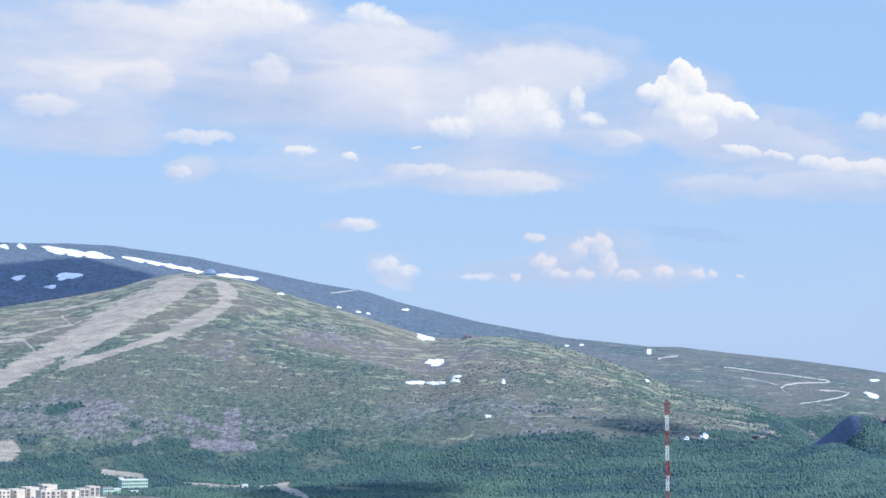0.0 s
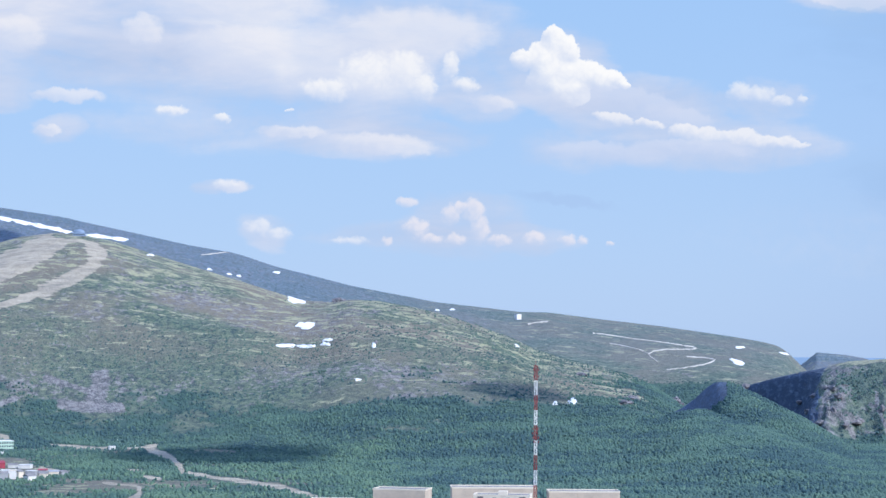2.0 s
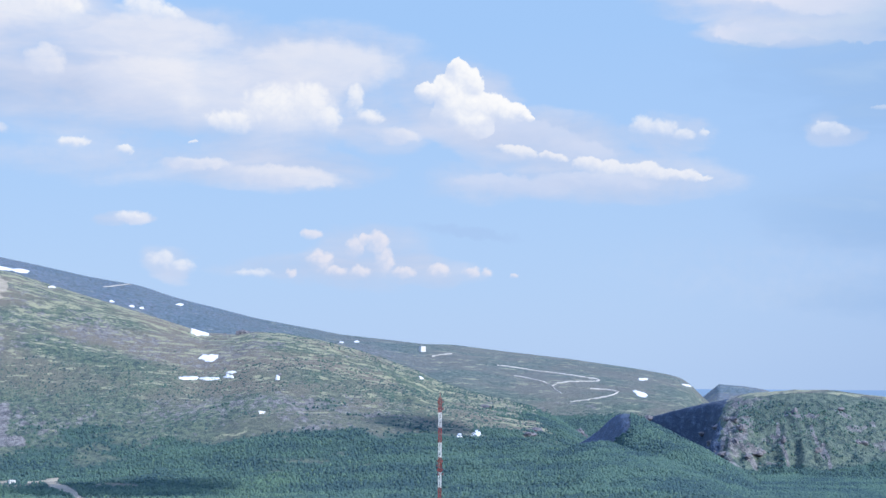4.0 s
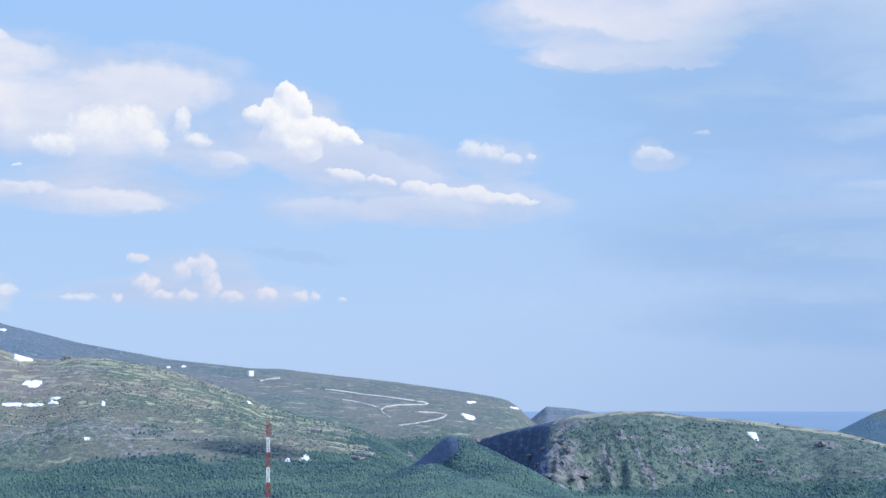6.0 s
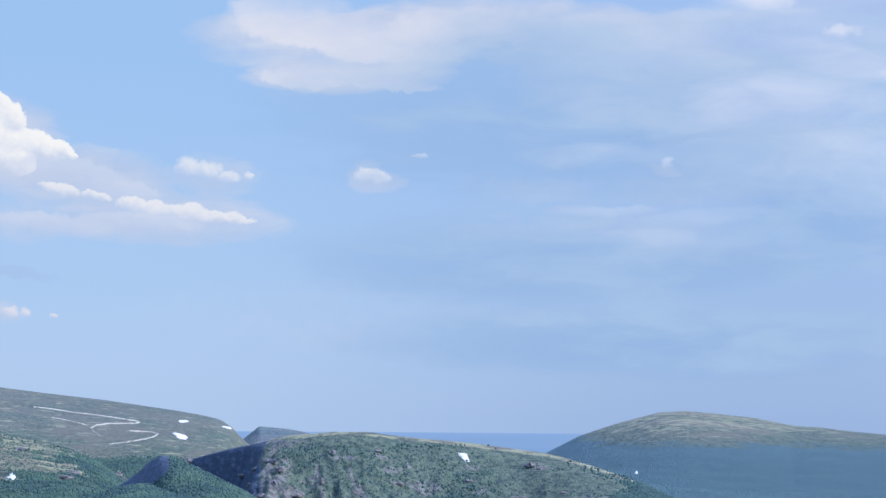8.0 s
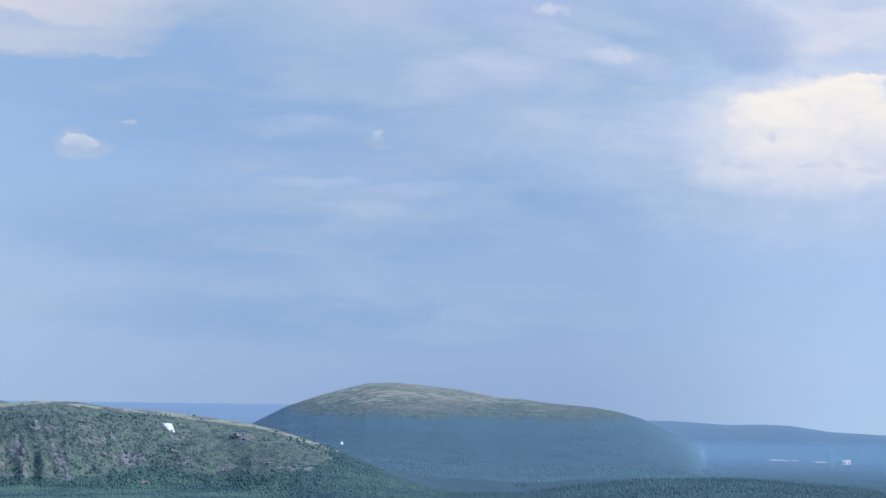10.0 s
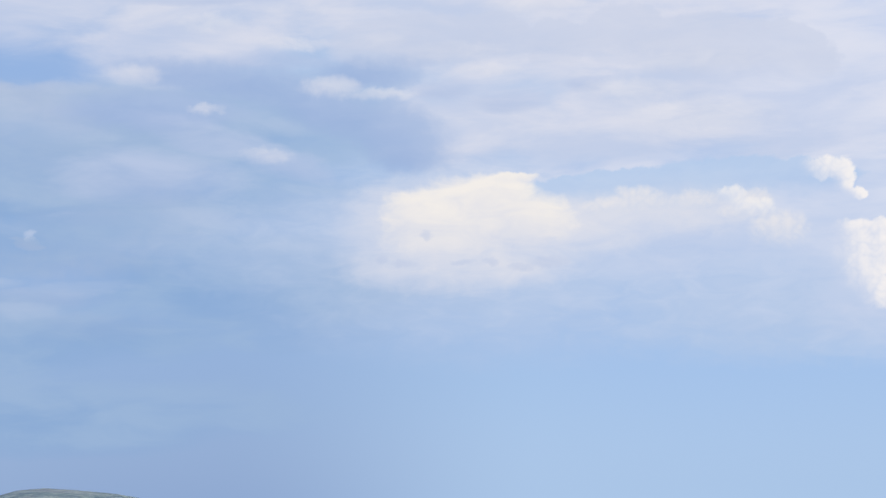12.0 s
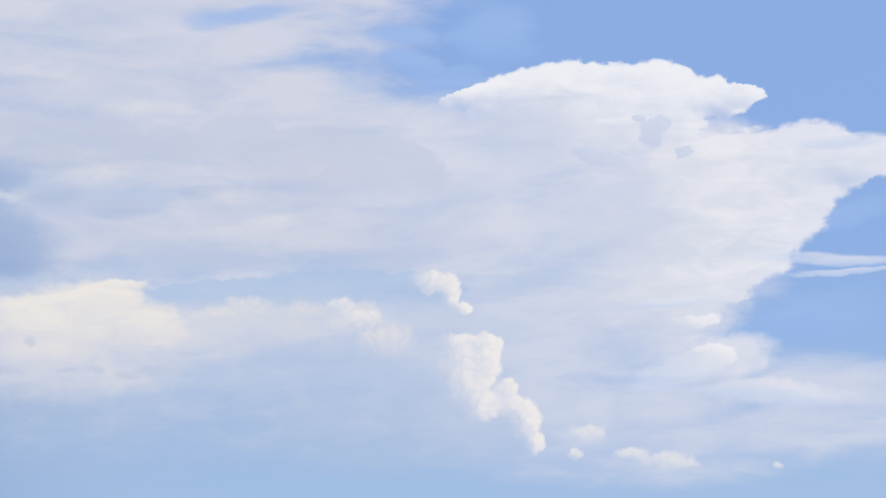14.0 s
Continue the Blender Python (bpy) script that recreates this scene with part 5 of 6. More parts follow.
for a, b, h, wall, roof, pitched in (((-9.466, -3.692), (-9.125, -3.710), 3.5, WHITE_WALL, WHITE_WALL, False), ((-9.186, -3.741), (-8.814, -3.759), 2.6, WHITE_WALL, WHITE_WALL, False), ((-8.566, -3.682), (-8.317, -3.683), 3.2, WHITE_WALL, ROOFING, True),
                                     ((-8.285, -3.715), (-7.942, -3.685), 3.2, WHITE_WALL, WHITE_WALL, False), ((-9.336, -4.006), (-8.996, -4.009), 5.5, WHITE_WALL, ROOFING, False), ((-8.965, -4.009), (-8.545, -4.012), 5.0, GREY_WALL, ROOFING, True),
                                     ((-8.514, -3.981), (-8.327, -3.998), 7.0, WHITE_WALL, PANEL, False), ((-8.281, -3.951), (-8.094, -3.952), 5.0, PANEL, ROOFING, True), ((-8.079, -3.905), (-7.814, -3.890), 4.0, GREY_WALL, WHITE_WALL, False),
                                     ((-8.014, -4.047), (-7.749, -4.033), 4.0, WHITE_WALL, ROOFING, True), ((-7.687, -3.970), (-7.468, -3.955), 4.0, PANEL, ROOFING, True), ((-8.750, -3.838), (-8.532, -3.839), 3.0, WHITE_WALL, WHITE_WALL, False),
                                     ((-7.422, -3.908), (-7.155, -3.894), 3.5, PANEL, GREY_WALL, True), ((-7.093, -3.878), (-6.873, -3.879), 3.0, GREY_WALL, ROOFING, True), ((-7.736, -3.844), (-7.502, -3.829), 3.0, GREY_WALL, RED_ROOF, True)):
    tone = "white" if wall is WHITE_WALL else "grey" if wall is GREY_WALL else "cream"
    house(a, b, h, f"low {tone} shed with a {'pitched' if pitched else 'flat'} roof", wall, roof, pitched, 8.0, "shed", "sheds at the edge of town")
house(*((-5.759, -3.190), (-5.587, -3.190)), 4.0, "small white hut beside a gravel road", WHITE_WALL, WHITE_WALL, depth=5, category="hut")


# -- on the fells
def radar_house():
    a, b = (5.800, 0.579), (5.946, 0.579)
    base = on_land((a[0] + b[0]) / 2, a[1])
    away = math.hypot(base.x, base.y)
    w = away * radians(b[0] - a[0]) * 1.05
    hut = thing("radar_station", base - Vector((0, 0, 0.5)), "white cube-shaped station on the bare plateau", "station", turn=a[0] - 30)
    part("body", box((w, w, w * 1.12), (0, w / 2, 0), bevel=0.3), STEEL_WHITE, hut)
    part("roof_edge", box((w + 0.5, w + 0.5, 0.5), (0, w / 2, w * 1.12), bevel=0.1), GREY_WALL, hut)
    part("door", box((1.2, 0.15, 2.2), (w * 0.2, -0.02, 0)), GREY_WALL, hut, "grey door")


radar_house()


def ski_station():
    a, b = (-6.874, 2.843), (-6.521, 2.829)
    base = on_land((a[0] + b[0]) / 2, a[1])
    away = math.hypot(base.x, base.y)
    w = away * radians(b[0] - a[0])
    hall = thing("ski_lift_station", base - Vector((0, 0, 0.6)), "blue-grey lift station with a vaulted roof on the hilltop", "lift station", turn=a[0])
    part("wall", box((w, 12, 6.5), (0, 6, 0), bevel=0.2), BLUE_WALL, hall)
    vault = bmesh.new()
    bmesh.ops.create_cone(vault, cap_ends=True, segments=24, radius1=w * 0.46, radius2=w * 0.46, depth=11.5, matrix=Matrix.Translation((0, 6, 6.4)) @ Matrix.Rotation(math.pi / 2, 4, "X") @ Matrix.Diagonal((1, 0.6, 1, 1)))
    part("roof", vault, BLUE_WALL, hall, "vaulted sheet roof", True)
    for k in range(5):
        part("window", box((w * 0.13, 0.15, 2.4), ((k - 2) * w * 0.18, -0.03, 2.2)), WINDOW, hall)
    part("deck", box((w * 1.1, 5, 0.8), (0, -2.6, 0), bevel=0.1), GREY_WALL, hall, "grey concrete deck")


ski_station()


def lift_pylon(at):
    pylon = thing("lift_pylon", at, "grey steel ski lift pylon on a bare run", "pylon", "ski lift pylons", -40)
    part("post", bar(bmesh.new(), (0, 0, -0.5), (0, 0, 9), 0.35, 8), GREY_WALL, pylon)
    part("crossarm", bar(bmesh.new(), (-2.2, 0, 8.7), (2.2, 0, 8.7), 0.25), GREY_WALL, pylon)
    for x in (-2.1, 2.1):
        wheels = bar(bmesh.new(), (x, -1.2, 8.3), (x, 1.2, 8.3), 0.2)
        part("roller_rack", wheels, STEEL_DARK, pylon)
    return pylon


for spot in ((-8.325, 2.451), (-9.513, 2.140), (-9.337, 1.933), (-10.217, 1.450), (-11.075, 1.049), (-8.928, 2.223)):
    lift_pylon(on_land(*spot))


def beacon():
    spot = ((-2.496, 2.416))
    post = thing("summit_marker", on_land(*spot), "small pale marker hut on the skyline", "hut", turn=0)
    part("hut", box((3.2, 3, 2.8), bevel=0.1), GREY_WALL, post)
    part("pole", bar(bmesh.new(), (1.0, 0, 2.5), (1.0, 0, 6.0), 0.15), STEEL_DARK, post)


beacon()


def draped(name, centre, wide, high, tilt, seed, mat, lift, label, category, group="", kind="thing"):
    """A ragged sheet lying on the land, thick in the middle: half width and half height in degrees of view, tilt in degrees."""
    rnd = random.Random(seed)
    n, rings = 22, (0.0, 0.45, 0.8, 1.0)
    wobble = [1 + 0.16 * math.sin(3 * k * 2 * math.pi / n + seed) + rnd.uniform(-0.16, 0.16) for k in range(n)]
    yaws, angles, lifts = [centre[0]], [centre[1]], [lift * 1.4]
    c, s = math.cos(radians(tilt)), math.sin(radians(tilt))
    for q in rings[1:]:
        for k in range(n):
            a = k * 2 * math.pi / n
            x, y = wide * q * wobble[k] * math.cos(a), high * q * wobble[k] * math.sin(a)
            yaws.append(centre[0] + x * c - y * s)
            angles.append(centre[1] + x * s + y * c)
            lifts.append(lift * (1.4 - 0.6 * q) if q < 0.99 else -lift * 0.8)
    r = on_land_many(yaws, angles)
    mid = r[0]
    r = np.clip(r, mid - 90, mid + 90)
    z = land_height(np.array(yaws), r) + np.array(lifts)
    bm = bmesh.new()
    at = Vector((mid * math.sin(radians(centre[0])), mid * math.cos(radians(centre[0])), float(z[0])))
    vs = [bm.verts.new(Vector((q * math.sin(radians(a)), q * math.cos(radians(a)), h)) - at) for a, q, h in zip(yaws, r, z)]
    for k in range(n):
        bm.faces.new((vs[0], vs[1 + k], vs[1 + (k + 1) % n]))
        for j in range(len(rings) - 2):
            a, b = 1 + j * n + k, 1 + j * n + (k + 1) % n
            bm.faces.new((vs[a], vs[a + n], vs[b + n], vs[b]))
    bmesh.ops.recalc_face_normals(bm, faces=bm.faces)
    mesh = bpy.data.meshes.new(name)
    bm.to_mesh(mesh)
    bm.free()
    mesh.polygons.foreach_set("use_smooth", [True] * len(mesh.polygons))
    mesh.materials.append(mat)
    ob = new(name, mesh)
    ob.location = at
    return tagged(ob, label, category, group, kind)


PX = 0.01625
for k, (*spots, wide, high, tilt) in enumerate((((-11.023, 3.552), (-10.472, 3.462), (-9.888, 3.403), 26, 6, -9), ((-8.841, 3.299), (-8.299, 3.206), (-7.772, 3.113), (-7.243, 3.003), 22, 3.6, -11), ((-6.167, 2.846), (-5.636, 2.783), 24, 3.2, -6),
        ((-11.994, 3.637), (-12.460, 3.631), 9, 4, -20), ((-10.702, 2.805), 24, 6, 4), ((-12.077, 2.746), 13, 4, 10), ((-11.169, 2.498), 12, 3, 8), ((-4.682, 2.333), (-1.100, 1.879), 7, 1.8, -3), ((-3.015, 1.945), (-2.447, 1.815), (-2.171, 1.767), 5, 1.6, -8),
        ((-0.548, 1.100), 18, 6.5, -14), ((-0.257, 0.370), 18, 6.5, 3), ((-0.793, -0.228), (-0.209, -0.245), 18, 3.6, 0), ((0.310, -0.181), (0.391, -0.052), 10, 2.4, 3), ((1.703, -0.200), 4, 4.5, 0), ((1.247, -1.184), 7, 2, -5),
        ((5.818, -0.174), 5, 2, -35), ((7.417, -1.760), 9, 6, 25), ((6.923, -1.825), 5, 3.5, 0), ((3.521, 0.832), (3.957, 0.863), 5, 1.3, 0), ((12.148, -0.167), 9, 2.2, 0), ((12.081, -0.586), 14, 4.6, -22),
        ((13.403, -0.328), 9, 1.6, -10), ((20.169, -1.146), 13, 5.5, -42), ((25.078, -1.524), 2.4, 2.4, -30))):
    for j, spot in enumerate(spots):
        draped("snow_patch", spot, wide * PX, high * PX, tilt, k * 5 + j, SNOW, 0.9, "white patch of old snow lying on the fell", "snow patch", "snow patches")


def fell_road(label, half, *points):
    """A gravel road cut into the slope along (yaw, height angle) points."""
    way = []
    for (ax, ay), (bx, by) in zip(points, points[1:]):
        n = max(2, int(math.hypot(bx - ax, by - ay) / 0.06))
        way += [(ax + (bx - ax) * k / n, ay + (by - ay) * k / n) for k in range(n)]
    way.append(points[-1])
    yaws, angles = [], []
    for k, (x, y) in enumerate(way):
        (ax, ay), (bx, by) = way[max(0, k - 1)], way[min(len(way) - 1, k + 1)]
        d = math.hypot(bx - ax, by - ay) or 1.0
        for side in (-1, 1):
            yaws.append(x - side * half * (by - ay) / d)
            angles.append(y + side * half * (bx - ax) / d)
    r = on_land_many(yaws, angles)
    z = land_height(np.array(yaws), r)
    bm = bmesh.new()
    vs = [bm.verts.new((q * math.sin(radians(a)), q * math.cos(radians(a)), h + 0.9)) for a, q, h in zip(yaws, r, z)]
    for k in range(len(way) - 1):
        bm.faces.new((vs[2 * k], vs[2 * k + 2], vs[2 * k + 3], vs[2 * k + 1]))
    bmesh.ops.recalc_face_normals(bm, faces=bm.faces)
    skirt = bmesh.ops.extrude_face_region(bm, geom=list(bm.faces))
    bmesh.ops.translate(bm, vec=(0, 0, -1.6), verts=[v for v in skirt["geom"] if isinstance(v, bmesh.types.BMVert)])
    mesh = bpy.data.meshes.new("road")
    bm.to_mesh(mesh)
    bm.free()
    mesh.materials.append(GRAVEL)
    return tagged(new("road", mesh), label, "road", kind="structure")


fell_road("pale gravel road winding up the fell", 0.0101, (9.415, 0.028), (9.933, -0.037), (10.499, -0.118), (10.936, -0.199), (10.823, -0.231), (10.094, -0.247), (9.738, -0.296), (9.560, -0.376))
fell_road("pale gravel track below a bend", 0.0072, (9.560, -0.376), (9.640, -0.473), (9.835, -0.586))
fell_road("pale gravel road winding up the fell", 0.0101, (10.660, -0.441), (11.145, -0.473), (11.468, -0.522), (11.355, -0.602), (11.096, -0.683))
fell_road("faint gravel track across the slope", 0.0079, (11.096, -0.683), (10.578, -0.764), (10.093, -0.828))
fell_road("pale gravel drive to a station", 0.0094, (6.124, 0.449), (6.367, 0.498), (6.691, 0.530))
fell_road("faint gravel track across the plateau", 0.0065, (7.988, 0.206), (8.556, 0.141), (8.961, 0.076), (9.415, 0.028))
fell_road("faint gravel track across the slope", 0.0065, (8.474, -0.085), (8.880, -0.150), (9.285, -0.247), (9.560, -0.376))
fell_road("narrow path below the skyline", 0.0072, (-3.258, 2.350), (-2.853, 2.399), (-2.529, 2.448))


def rock_shape(seed, size):
    """A broken rock, bedded in the ground."""
    rnd = random.Random(seed)
    bm = bmesh.new()
    bmesh.ops.create_icosphere(bm, subdivisions=2, radius=1.0)
    shift = [Vector((rnd.uniform(-9, 9), rnd.uniform(-9, 9), rnd.uniform(-9, 9))) for _ in range(2)]
    for v in bm.verts:
        v.co *= 1 + 0.55 * noise.noise(v.co * 1.5 + shift[0]) + 0.4 * noise.noise(v.co * 3.6 + shift[1])
        v.co = Vector((v.co.x * size[0], v.co.y * size[1], v.co.z * size[2]))
    return bm


def outcrop(spot, size, seed, label):
    at = on_land(*spot)
    ob = thing("rock_outcrop", at, label, "rock", "rock outcrops", spot[0] + seed * 11)
    for k in range(4):
        rnd = random.Random(seed * 17 + k)
        piece = part("boulder", rock_shape(seed * 9 + k, [s * rnd.uniform(0.4, 0.8) for s in size]), ROCK, ob)
        piece.location = (rnd.uniform(-0.6, 0.6) * size[0], rnd.uniform(-0.4, 0.4) * size[1], rnd.uniform(-0.1, 0.2) * size[2])


for k, (spot, size) in enumerate(((((0.653, 1.065)), (11, 7, 7)), (((1.736, -0.119)), (3, 3, 4)), (((9.051, -1.661)), (12, 8, 6)), (((8.860, -1.788)), (10, 8, 5)), (((10.340, -1.688)), (12, 8, 6)), (((7.664, -1.009)), (14, 8, 5)),
                                  (((10.463, -1.814)), (8, 6, 5)), (((12.319, -1.294)), (9, 8, 6)), (((22.073, -1.344)), (10, 7, 5)),
                                  (((16.420, -1.095)), (5, 4, 5)), (((17.714, -1.022)), (4, 4, 4)), (((16.104, -1.949)), (4, 4, 6)), (((17.075, -2.184)), (5, 4, 6)), (((22.362, -1.445)), (7, 6, 3)), (((23.315, -2.304)), (6, 5, 3)), (((19.480, -2.695)), (8, 5, 4)), (((18.240, -1.914)), (7, 5, 4)), (((23.035, -2.135)), (6, 5, 3)), (((20.303, -1.840)), (6, 5, 3)), ((14.240, -1.516), (9, 6, 5)), ((14.595, -1.290), (10, 6, 5)), ((14.046, -1.966), (9, 6, 5)), ((14.724, -1.933), (9, 6, 6)), ((14.951, -1.515), (8, 6, 5)), ((14.401, -2.319), (10, 6, 5)), ((15.111, -2.413), (9, 6, 5)), ((13.852, -1.710), (7, 5, 4)), ((15.498, -2.235), (8, 5, 5)))):
    outcrop(spot, size, k + 1, "dark broken rock outcrop on a green slope")


# -- the plant on the plain
PLANT = 3150.0
# paler than the town's walls: distance haze is put into these colours
PLANT_WHITE = mottled("white_sheet_cladding", (0.88, 0.88, 0.88), (0.80, 0.81, 0.82), 9.0, 0.6)
PLANT_BLUE = mottled("blue_sheet_cladding", (0.27, 0.38, 0.56), (0.22, 0.32, 0.48), 9.0, 0.6)
PLANT_GREY = mottled("pale_grey_cladding", (0.50, 0.55, 0.63), (0.42, 0.47, 0.55), 9.0, 0.6)


def plant_block(a, b, top, label, wall, roof, depth=14.0, ribs=0, away=0.0):
    """A hall or tower of the works: its foot runs between two directions, top is the height angle of its eaves."""
    mid = (a[0] + b[0]) / 2
    away = away or PLANT + (140.0 if label.startswith("grey") else 0.0)
    base = land_at(mid, away)
    wide = max(2.5, away * radians(b[0] - a[0]))
    high = max(3.0, EYE.z + away * math.tan(radians(top[1])) - base.z)
    hall = thing("industrial_hall" if wide > high * 0.7 else "process_tower", base - Vector((0, 0, 0.5)), label, "industrial building", "buildings of the works", mid - 22)
    part("wall", box((wide, depth, high), (0, depth / 2, 0), bevel=0.15), wall, hall)
    part("roof", box((wide + 0.8, depth + 0.8, 0.7), (0, depth / 2, high), bevel=0.1), roof, hall)
    for k in range(ribs):
        part("wall_bay", box((wide / ribs * 0.55, 0.4, high * 0.6), ((k + 0.5) * wide / ribs - wide / 2, -0.1, high * 0.15)), PLANT_GREY if wall is not PLANT_GREY else PLANT_WHITE, hall)
    return hall


for a, b, top, tone, wall, roof, ribs in (
        ((41.746, -2.010), (42.001, -2.010), (41.875, -1.930), "white", PLANT_WHITE, PLANT_WHITE, 0), ((42.189, -2.233), (42.252, -2.233), (42.225, -1.947), "white", PLANT_WHITE, PLANT_GREY, 0), ((42.604, -2.123), (42.827, -2.123), (42.717, -2.028), "white", PLANT_WHITE, PLANT_WHITE, 2),
        ((42.778, -2.202), (43.270, -2.203), (43.023, -1.774), "blue-grey", PLANT_BLUE, PLANT_GREY, 3), ((43.301, -2.203), (43.650, -2.203), (43.483, -1.790), "blue-grey", PLANT_BLUE, PLANT_GREY, 2), ((43.730, -2.140), (43.793, -2.140), (43.769, -1.743), "white", PLANT_WHITE, PLANT_WHITE, 0),
        ((43.873, -2.108), (44.062, -2.108), (43.972, -1.870), "white", PLANT_WHITE, PLANT_GREY, 2), ((44.110, -2.108), (44.268, -2.108), (44.194, -1.839), "white", PLANT_WHITE, PLANT_WHITE, 1), ((44.314, -2.172), (44.550, -2.172), (44.431, -1.792), "blue-grey", PLANT_BLUE, PLANT_GREY, 2),
        ((44.581, -2.203), (44.707, -2.203), (44.651, -1.824), "white", PLANT_WHITE, PLANT_GREY, 1), ((44.740, -2.140), (44.944, -2.140), (44.854, -1.935), "white", PLANT_WHITE, PLANT_WHITE, 2), ((44.972, -2.298), (45.662, -2.298), (45.324, -1.966), "blue-grey", PLANT_BLUE, PLANT_WHITE, 4),
        ((45.458, -2.329), (45.505, -2.329), (45.480, -2.014), "white", PLANT_WHITE, PLANT_WHITE, 0), ((44.477, -1.887), (46.015, -1.888), (45.266, -1.729), "grey", PLANT_BLUE, PANEL, 0), ((45.697, -2.140), (45.884, -2.140), (45.796, -1.888), "white", PLANT_WHITE, PLANT_WHITE, 0),
        ((45.915, -2.140), (46.181, -2.140), (46.043, -2.029), "white", PLANT_WHITE, PLANT_WHITE, 2), ((46.011, -2.045), (46.370, -2.045), (46.204, -1.777), "blue-grey", PLANT_BLUE, PLANT_BLUE, 2), ((46.398, -2.171), (46.476, -2.171), (46.435, -1.935), "cream", PANEL, PLANT_WHITE, 0),
        ((46.570, -2.171), (46.647, -2.171), (46.606, -1.935), "cream", PANEL, PLANT_WHITE, 0), ((46.725, -2.170), (46.803, -2.170), (46.761, -1.935), "cream", PANEL, PLANT_WHITE, 0), ((46.911, -2.202), (47.004, -2.201), (46.965, -1.856), "white", PLANT_WHITE, PLANT_GREY, 0),
        ((47.067, -2.139), (47.439, -2.138), (47.259, -1.887), "blue-grey", PLANT_BLUE, PLANT_GREY, 2), ((47.484, -2.201), (47.592, -2.200), (47.557, -1.714), "white", PLANT_WHITE, PLANT_GREY, 0), ((47.623, -2.200), (47.731, -2.200), (47.690, -1.950), "white", PLANT_WHITE, PLANT_WHITE, 1),
        ((47.675, -1.950), (48.521, -1.948), (48.064, -1.793), "grey", PLANT_BLUE, PANEL, 0), ((47.095, -2.295), (47.311, -2.295), (47.205, -2.185), "white", PLANT_WHITE, PLANT_WHITE, 2), ((44.548, -2.267), (44.753, -2.267), (44.645, -2.172), "white", PLANT_WHITE, PLANT_WHITE, 1),
        ((45.912, -2.329), (46.130, -2.328), (46.023, -2.218), "white", PLANT_WHITE, PLANT_WHITE, 2), ((44.122, -2.298), (44.248, -2.298), (44.187, -2.219), "white", PLANT_WHITE, PLANT_WHITE, 0)):
    plant_block(a, b, top, f"{tone} industrial building of a distant works", wall, roof, 14.0 if ribs else 6.0, ribs)


for a, b, top, wall, far in (((44.594, -2.330), (44.720, -2.330), (44.660, -2.203), PLANT_WHITE, 2860), ((45.097, -2.361), (45.316, -2.361), (45.209, -2.235), PLANT_BLUE, 2900), ((45.973, -2.360), (46.161, -2.360), (46.069, -2.250), PLANT_WHITE, 2880), ((46.410, -2.328), (46.628, -2.328), (46.522, -2.218), PLANT_GREY, 2940),
                             ((46.752, -2.359), (46.892, -2.358), (46.817, -2.233), PLANT_WHITE, 2900), ((47.109, -2.327), (47.295, -2.326), (47.205, -2.201), PLANT_WHITE, 2880), ((47.387, -2.357), (47.511, -2.357), (47.451, -2.263), PLANT_BLUE, 2860), ((43.775, -2.298), (43.964, -2.298), (43.871, -2.203), PLANT_WHITE, 2940),
                             ((43.221, -2.266), (43.332, -2.266), (43.270, -2.171), PLANT_WHITE, 2980), ((44.247, -2.362), (44.358, -2.362), (44.313, -2.219), PLANT_WHITE, 2900), ((42.887, -2.329), (43.172, -2.330), (43.031, -2.234), PLANT_BLUE, 2940), ((45.473, -2.361), (45.661, -2.361), (45.570, -2.219), PLANT_WHITE, 2900)):
    tone = "white" if wall is PLANT_WHITE else "blue-grey" if wall is PLANT_BLUE else "dull grey"
    plant_block(a, b, top, f"small {tone} building in front of a works", wall, PLANT_GREY if wall is PLANT_WHITE else PLANT_WHITE, 9.0, 2, far)


def conveyor(a, b, label):
    foot, head = land_at(a[0], PLANT - 12), Vector((*land_at(b[0], PLANT - 12).xy, EYE.z + PLANT * math.tan(radians(b[1]))))
    line = thing("conveyor_gallery", foot, label, "conveyor", "conveyors of the works")
    part("gallery", bar(bmesh.new(), (0, 0, 1.5), head - foot, 1.3, 4), PLANT_WHITE, line)
    part("trestle", bar(bmesh.new(), ((head - foot) * 0.6).to_3d() * Vector((1, 1, 0)), (head - foot) * 0.6, 0.5), PLANT_GREY, line)


conveyor(*((43.841, -2.140), (43.609, -1.854)), "sloping white conveyor gallery of a works")
conveyor(*((43.873, -2.108), (44.130, -1.887)), "sloping white conveyor gallery of a works")
conveyor(*((46.352, -2.139), (46.169, -1.982)), "sloping white conveyor gallery of a works")


def chimney():
    a, b = (47.771, -2.200), (47.817, -2.200)
    top = ((47.815, -1.228))
    base = land_at((a[0] + b[0]) / 2, PLANT - 60)
    high = EYE.z + (PLANT - 60) * math.tan(radians(top[1])) - base.z
    stack = thing("factory_chimney", base - Vector((0, 0, 0.5)), "tall dark brick factory chimney", "chimney")
    bm = bmesh.new()
    bmesh.ops.create_cone(bm, cap_ends=True, segments=20, radius1=2.0, radius2=1.15, depth=high, matrix=Matrix.Translation((0, 0, high / 2)))
    shaft = part("shaft", bm, STEEL_DARK, stack, smooth=False)
    bm = bmesh.new()
    bmesh.ops.create_cone(bm, cap_ends=True, segments=20, radius1=1.35, radius2=1.35, depth=1.6, matrix=Matrix.Translation((0, 0, high)))
    part("rim", bm, STEEL_DARK, shaft)


chimney()


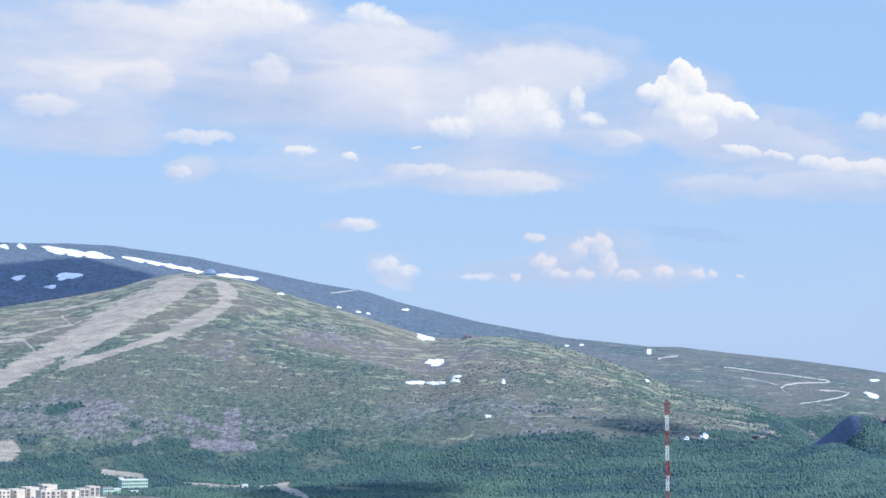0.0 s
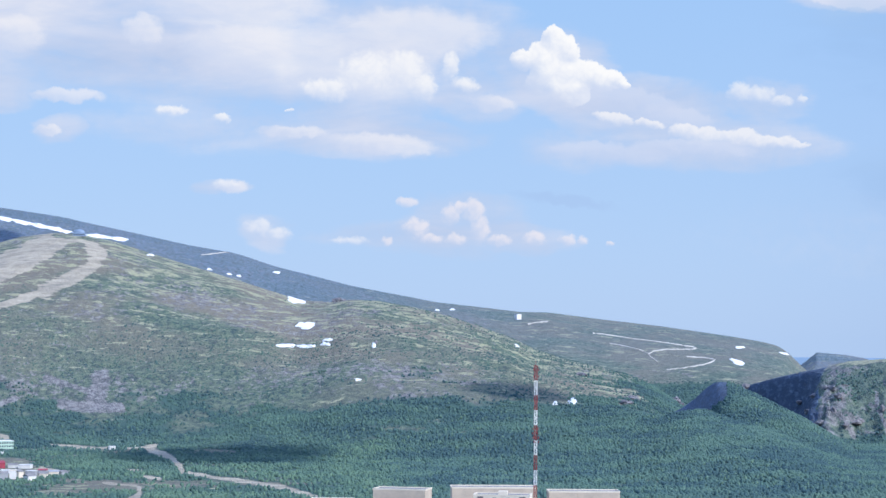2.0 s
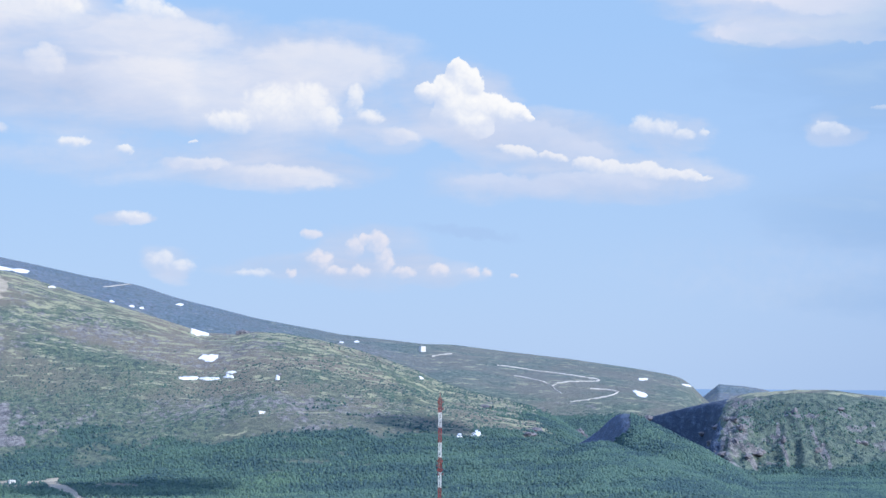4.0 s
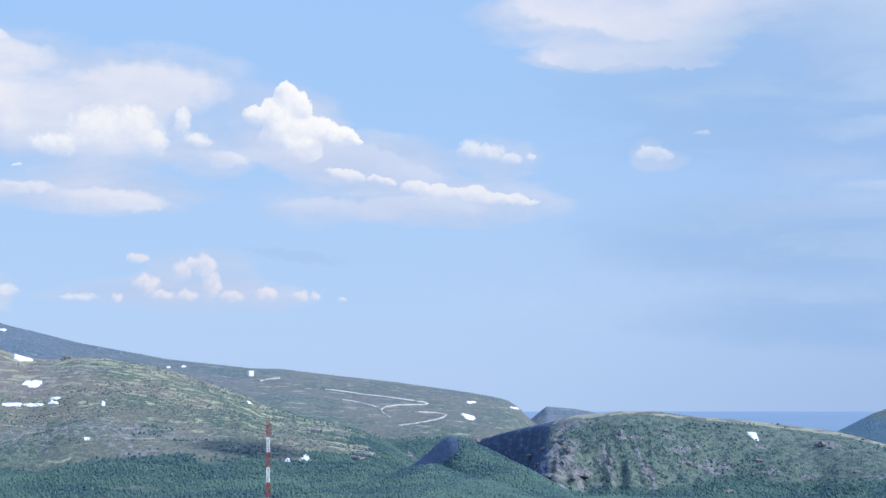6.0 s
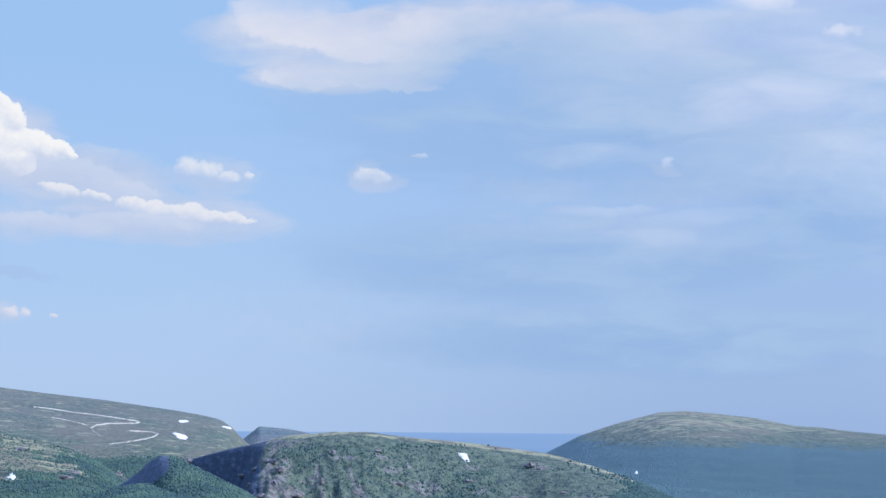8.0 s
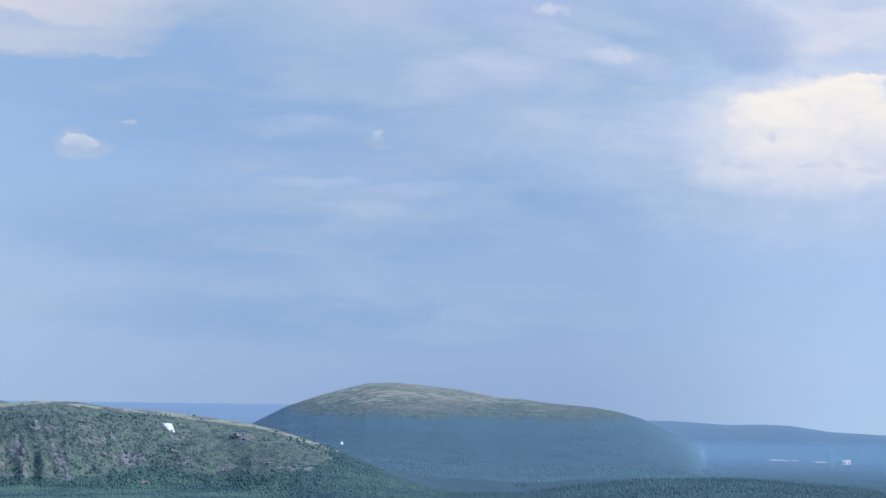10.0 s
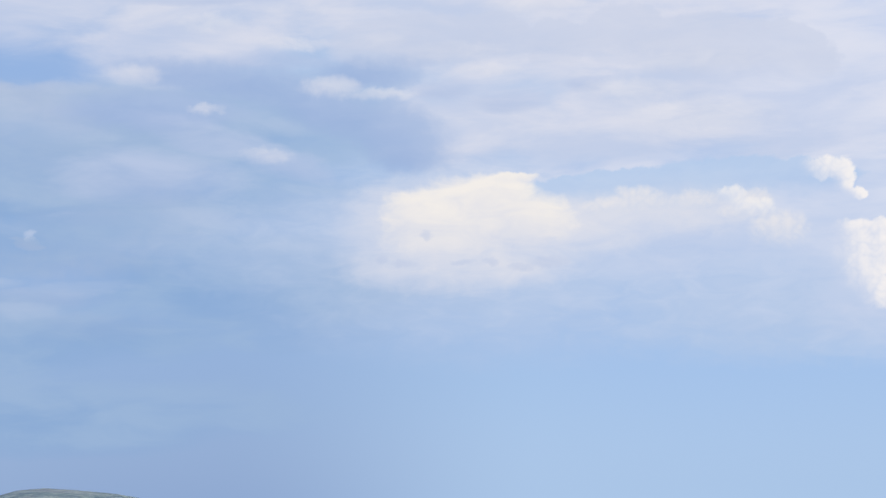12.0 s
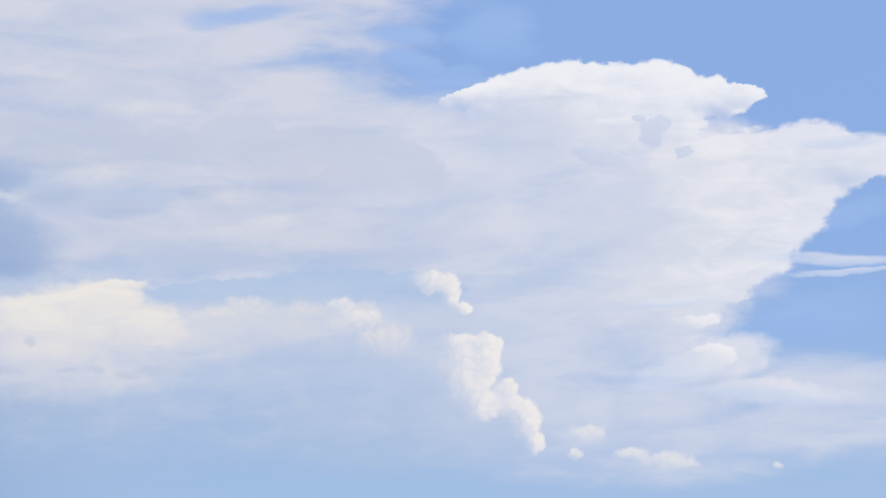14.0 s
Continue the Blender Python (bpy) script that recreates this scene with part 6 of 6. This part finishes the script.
def vapour_material():
    # thin droplets: light passes through and is scattered back
    m, g, b = material("thin_vapour", 1.0)
    scatter = g.nodes.new("ShaderNodeBsdfTranslucent")
    scatter.inputs[0].default_value = (0.92, 0.91, 0.88, 1.0)
    b.inputs["Base Color"].default_value = (0.92, 0.91, 0.88, 1.0)
    both, clear, out = g.nodes.new("ShaderNodeMixShader"), g.nodes.new("ShaderNodeBsdfTransparent"), g.nodes.new("ShaderNodeMixShader")
    g.put(both.inputs[1], b.outputs[0])
    g.put(both.inputs[2], scatter.outputs[0])
    g.put(out.inputs[0], g.smooth(g.noise(world_place(g), 1 / 8.0, 5.0, 0.65), 0.40, 0.75, 0.0, 0.34))
    g.put(out.inputs[1], clear.outputs[0])
    g.put(out.inputs[2], both.outputs[0])
    g.put(g.nodes["Material Output"].inputs[0], out.outputs[0])
    return m


VAPOUR = vapour_material()


def plume(spots, label):
    """Vapour over a roof: a rising string of soft puffs."""
    first = spots[0]
    base = Vector((*land_at(first[0][0], PLANT + 6).xy, EYE.z + (PLANT + 6) * math.tan(radians(first[0][1]))))
    cloud = thing("steam_plume", base, label, "steam")
    for k, (spot, size) in enumerate(spots):
        at = Vector((*land_at(spot[0], PLANT + 6).xy, EYE.z + (PLANT + 6) * math.tan(radians(spot[1])))) - base
        ob = part("puff", rock_shape(80 + k, (size, size * 0.5, size * 0.9)), VAPOUR, cloud, smooth=True)
        ob.location = at


plume([(((45.785, -1.667)), 3), (((45.68, -1.60)), 5), (((45.54, -1.50)), 7), (((45.38, -1.37)), 9), (((45.19, -1.19)), 11)], "white steam rising from a works")
plume([(((47.322, -1.809)), 3), (((47.232, -1.699)), 6), (((47.142, -1.573)), 9)], "thin white steam over a works")
for a, b in (((37.120, -1.802), (38.084, -1.829)), ((38.373, -1.844), (38.885, -1.841)), ((41.113, -2.177), (41.983, -2.202)), ((42.533, -2.261), (44.097, -2.340))):
    mid = ((a[0] + b[0]) / 2, (a[1] + b[1]) / 2)
    draped("water_strip", mid, (b[0] - a[0]) / 2, 0.011, -1.0, 7, GRAVEL, 0.5, "pale bare strip on the wooded plain", "clearing", "pale strips")
plant_block((39.269, -1.871), (39.493, -1.870), (39.381, -1.774), "small white building on the wooded plain", PLANT_WHITE, PLANT_WHITE, 8.0, 2, 3360.0)


# -- unseen clouds added overhead, to shade parts of the land
CLOUD = mottled("white_cloud", (0.85, 0.85, 0.87), (0.78, 0.79, 0.82), 300.0, 1.0)


def shading_cloud(yaw, r, along, across, seed):
    """A flat heap of cloud high up and out of view, put between the sun and that place."""
    rise = 1800.0
    at = land_at(yaw, r) + heading(SUN_YAW, SUN_HEIGHT) * (rise / math.sin(radians(SUN_HEIGHT)))
    bm = bmesh.new()
    bmesh.ops.create_icosphere(bm, subdivisions=4, radius=1.0)
    for v in bm.verts:
        p = v.co * 1.6 + Vector((seed * 3.7, 0, 0))
        v.co *= 1 + 0.30 * noise.noise(p) + 0.16 * noise.noise(p * 2.7) + 0.08 * noise.noise(p * 6.0)
        v.co = Vector((v.co.x * across, v.co.y * along, max(v.co.z, -0.25) * min(along, across) * 0.3))
    mesh = bpy.data.meshes.new("cloud")
    bm.to_mesh(mesh)
    bm.free()
    mesh.polygons.foreach_set("use_smooth", [True] * len(mesh.polygons))
    mesh.materials.append(CLOUD)
    ob = new("cloud", mesh)
    ob.matrix_world = pose(at.x, at.y, at.z, 0, 0, -yaw)
    return tagged(ob, "unseen white cloud added high over the valley for its shade", "cloud", "clouds overhead", "thing")


shading_cloud(-11.3, 3910, 290, 190, 1)
shading_cloud(5.81, on_land(5.81, -1.48).xy.length, 75, 60, 4)
shading_cloud(-2.6, 1880, 110, 100, 6)
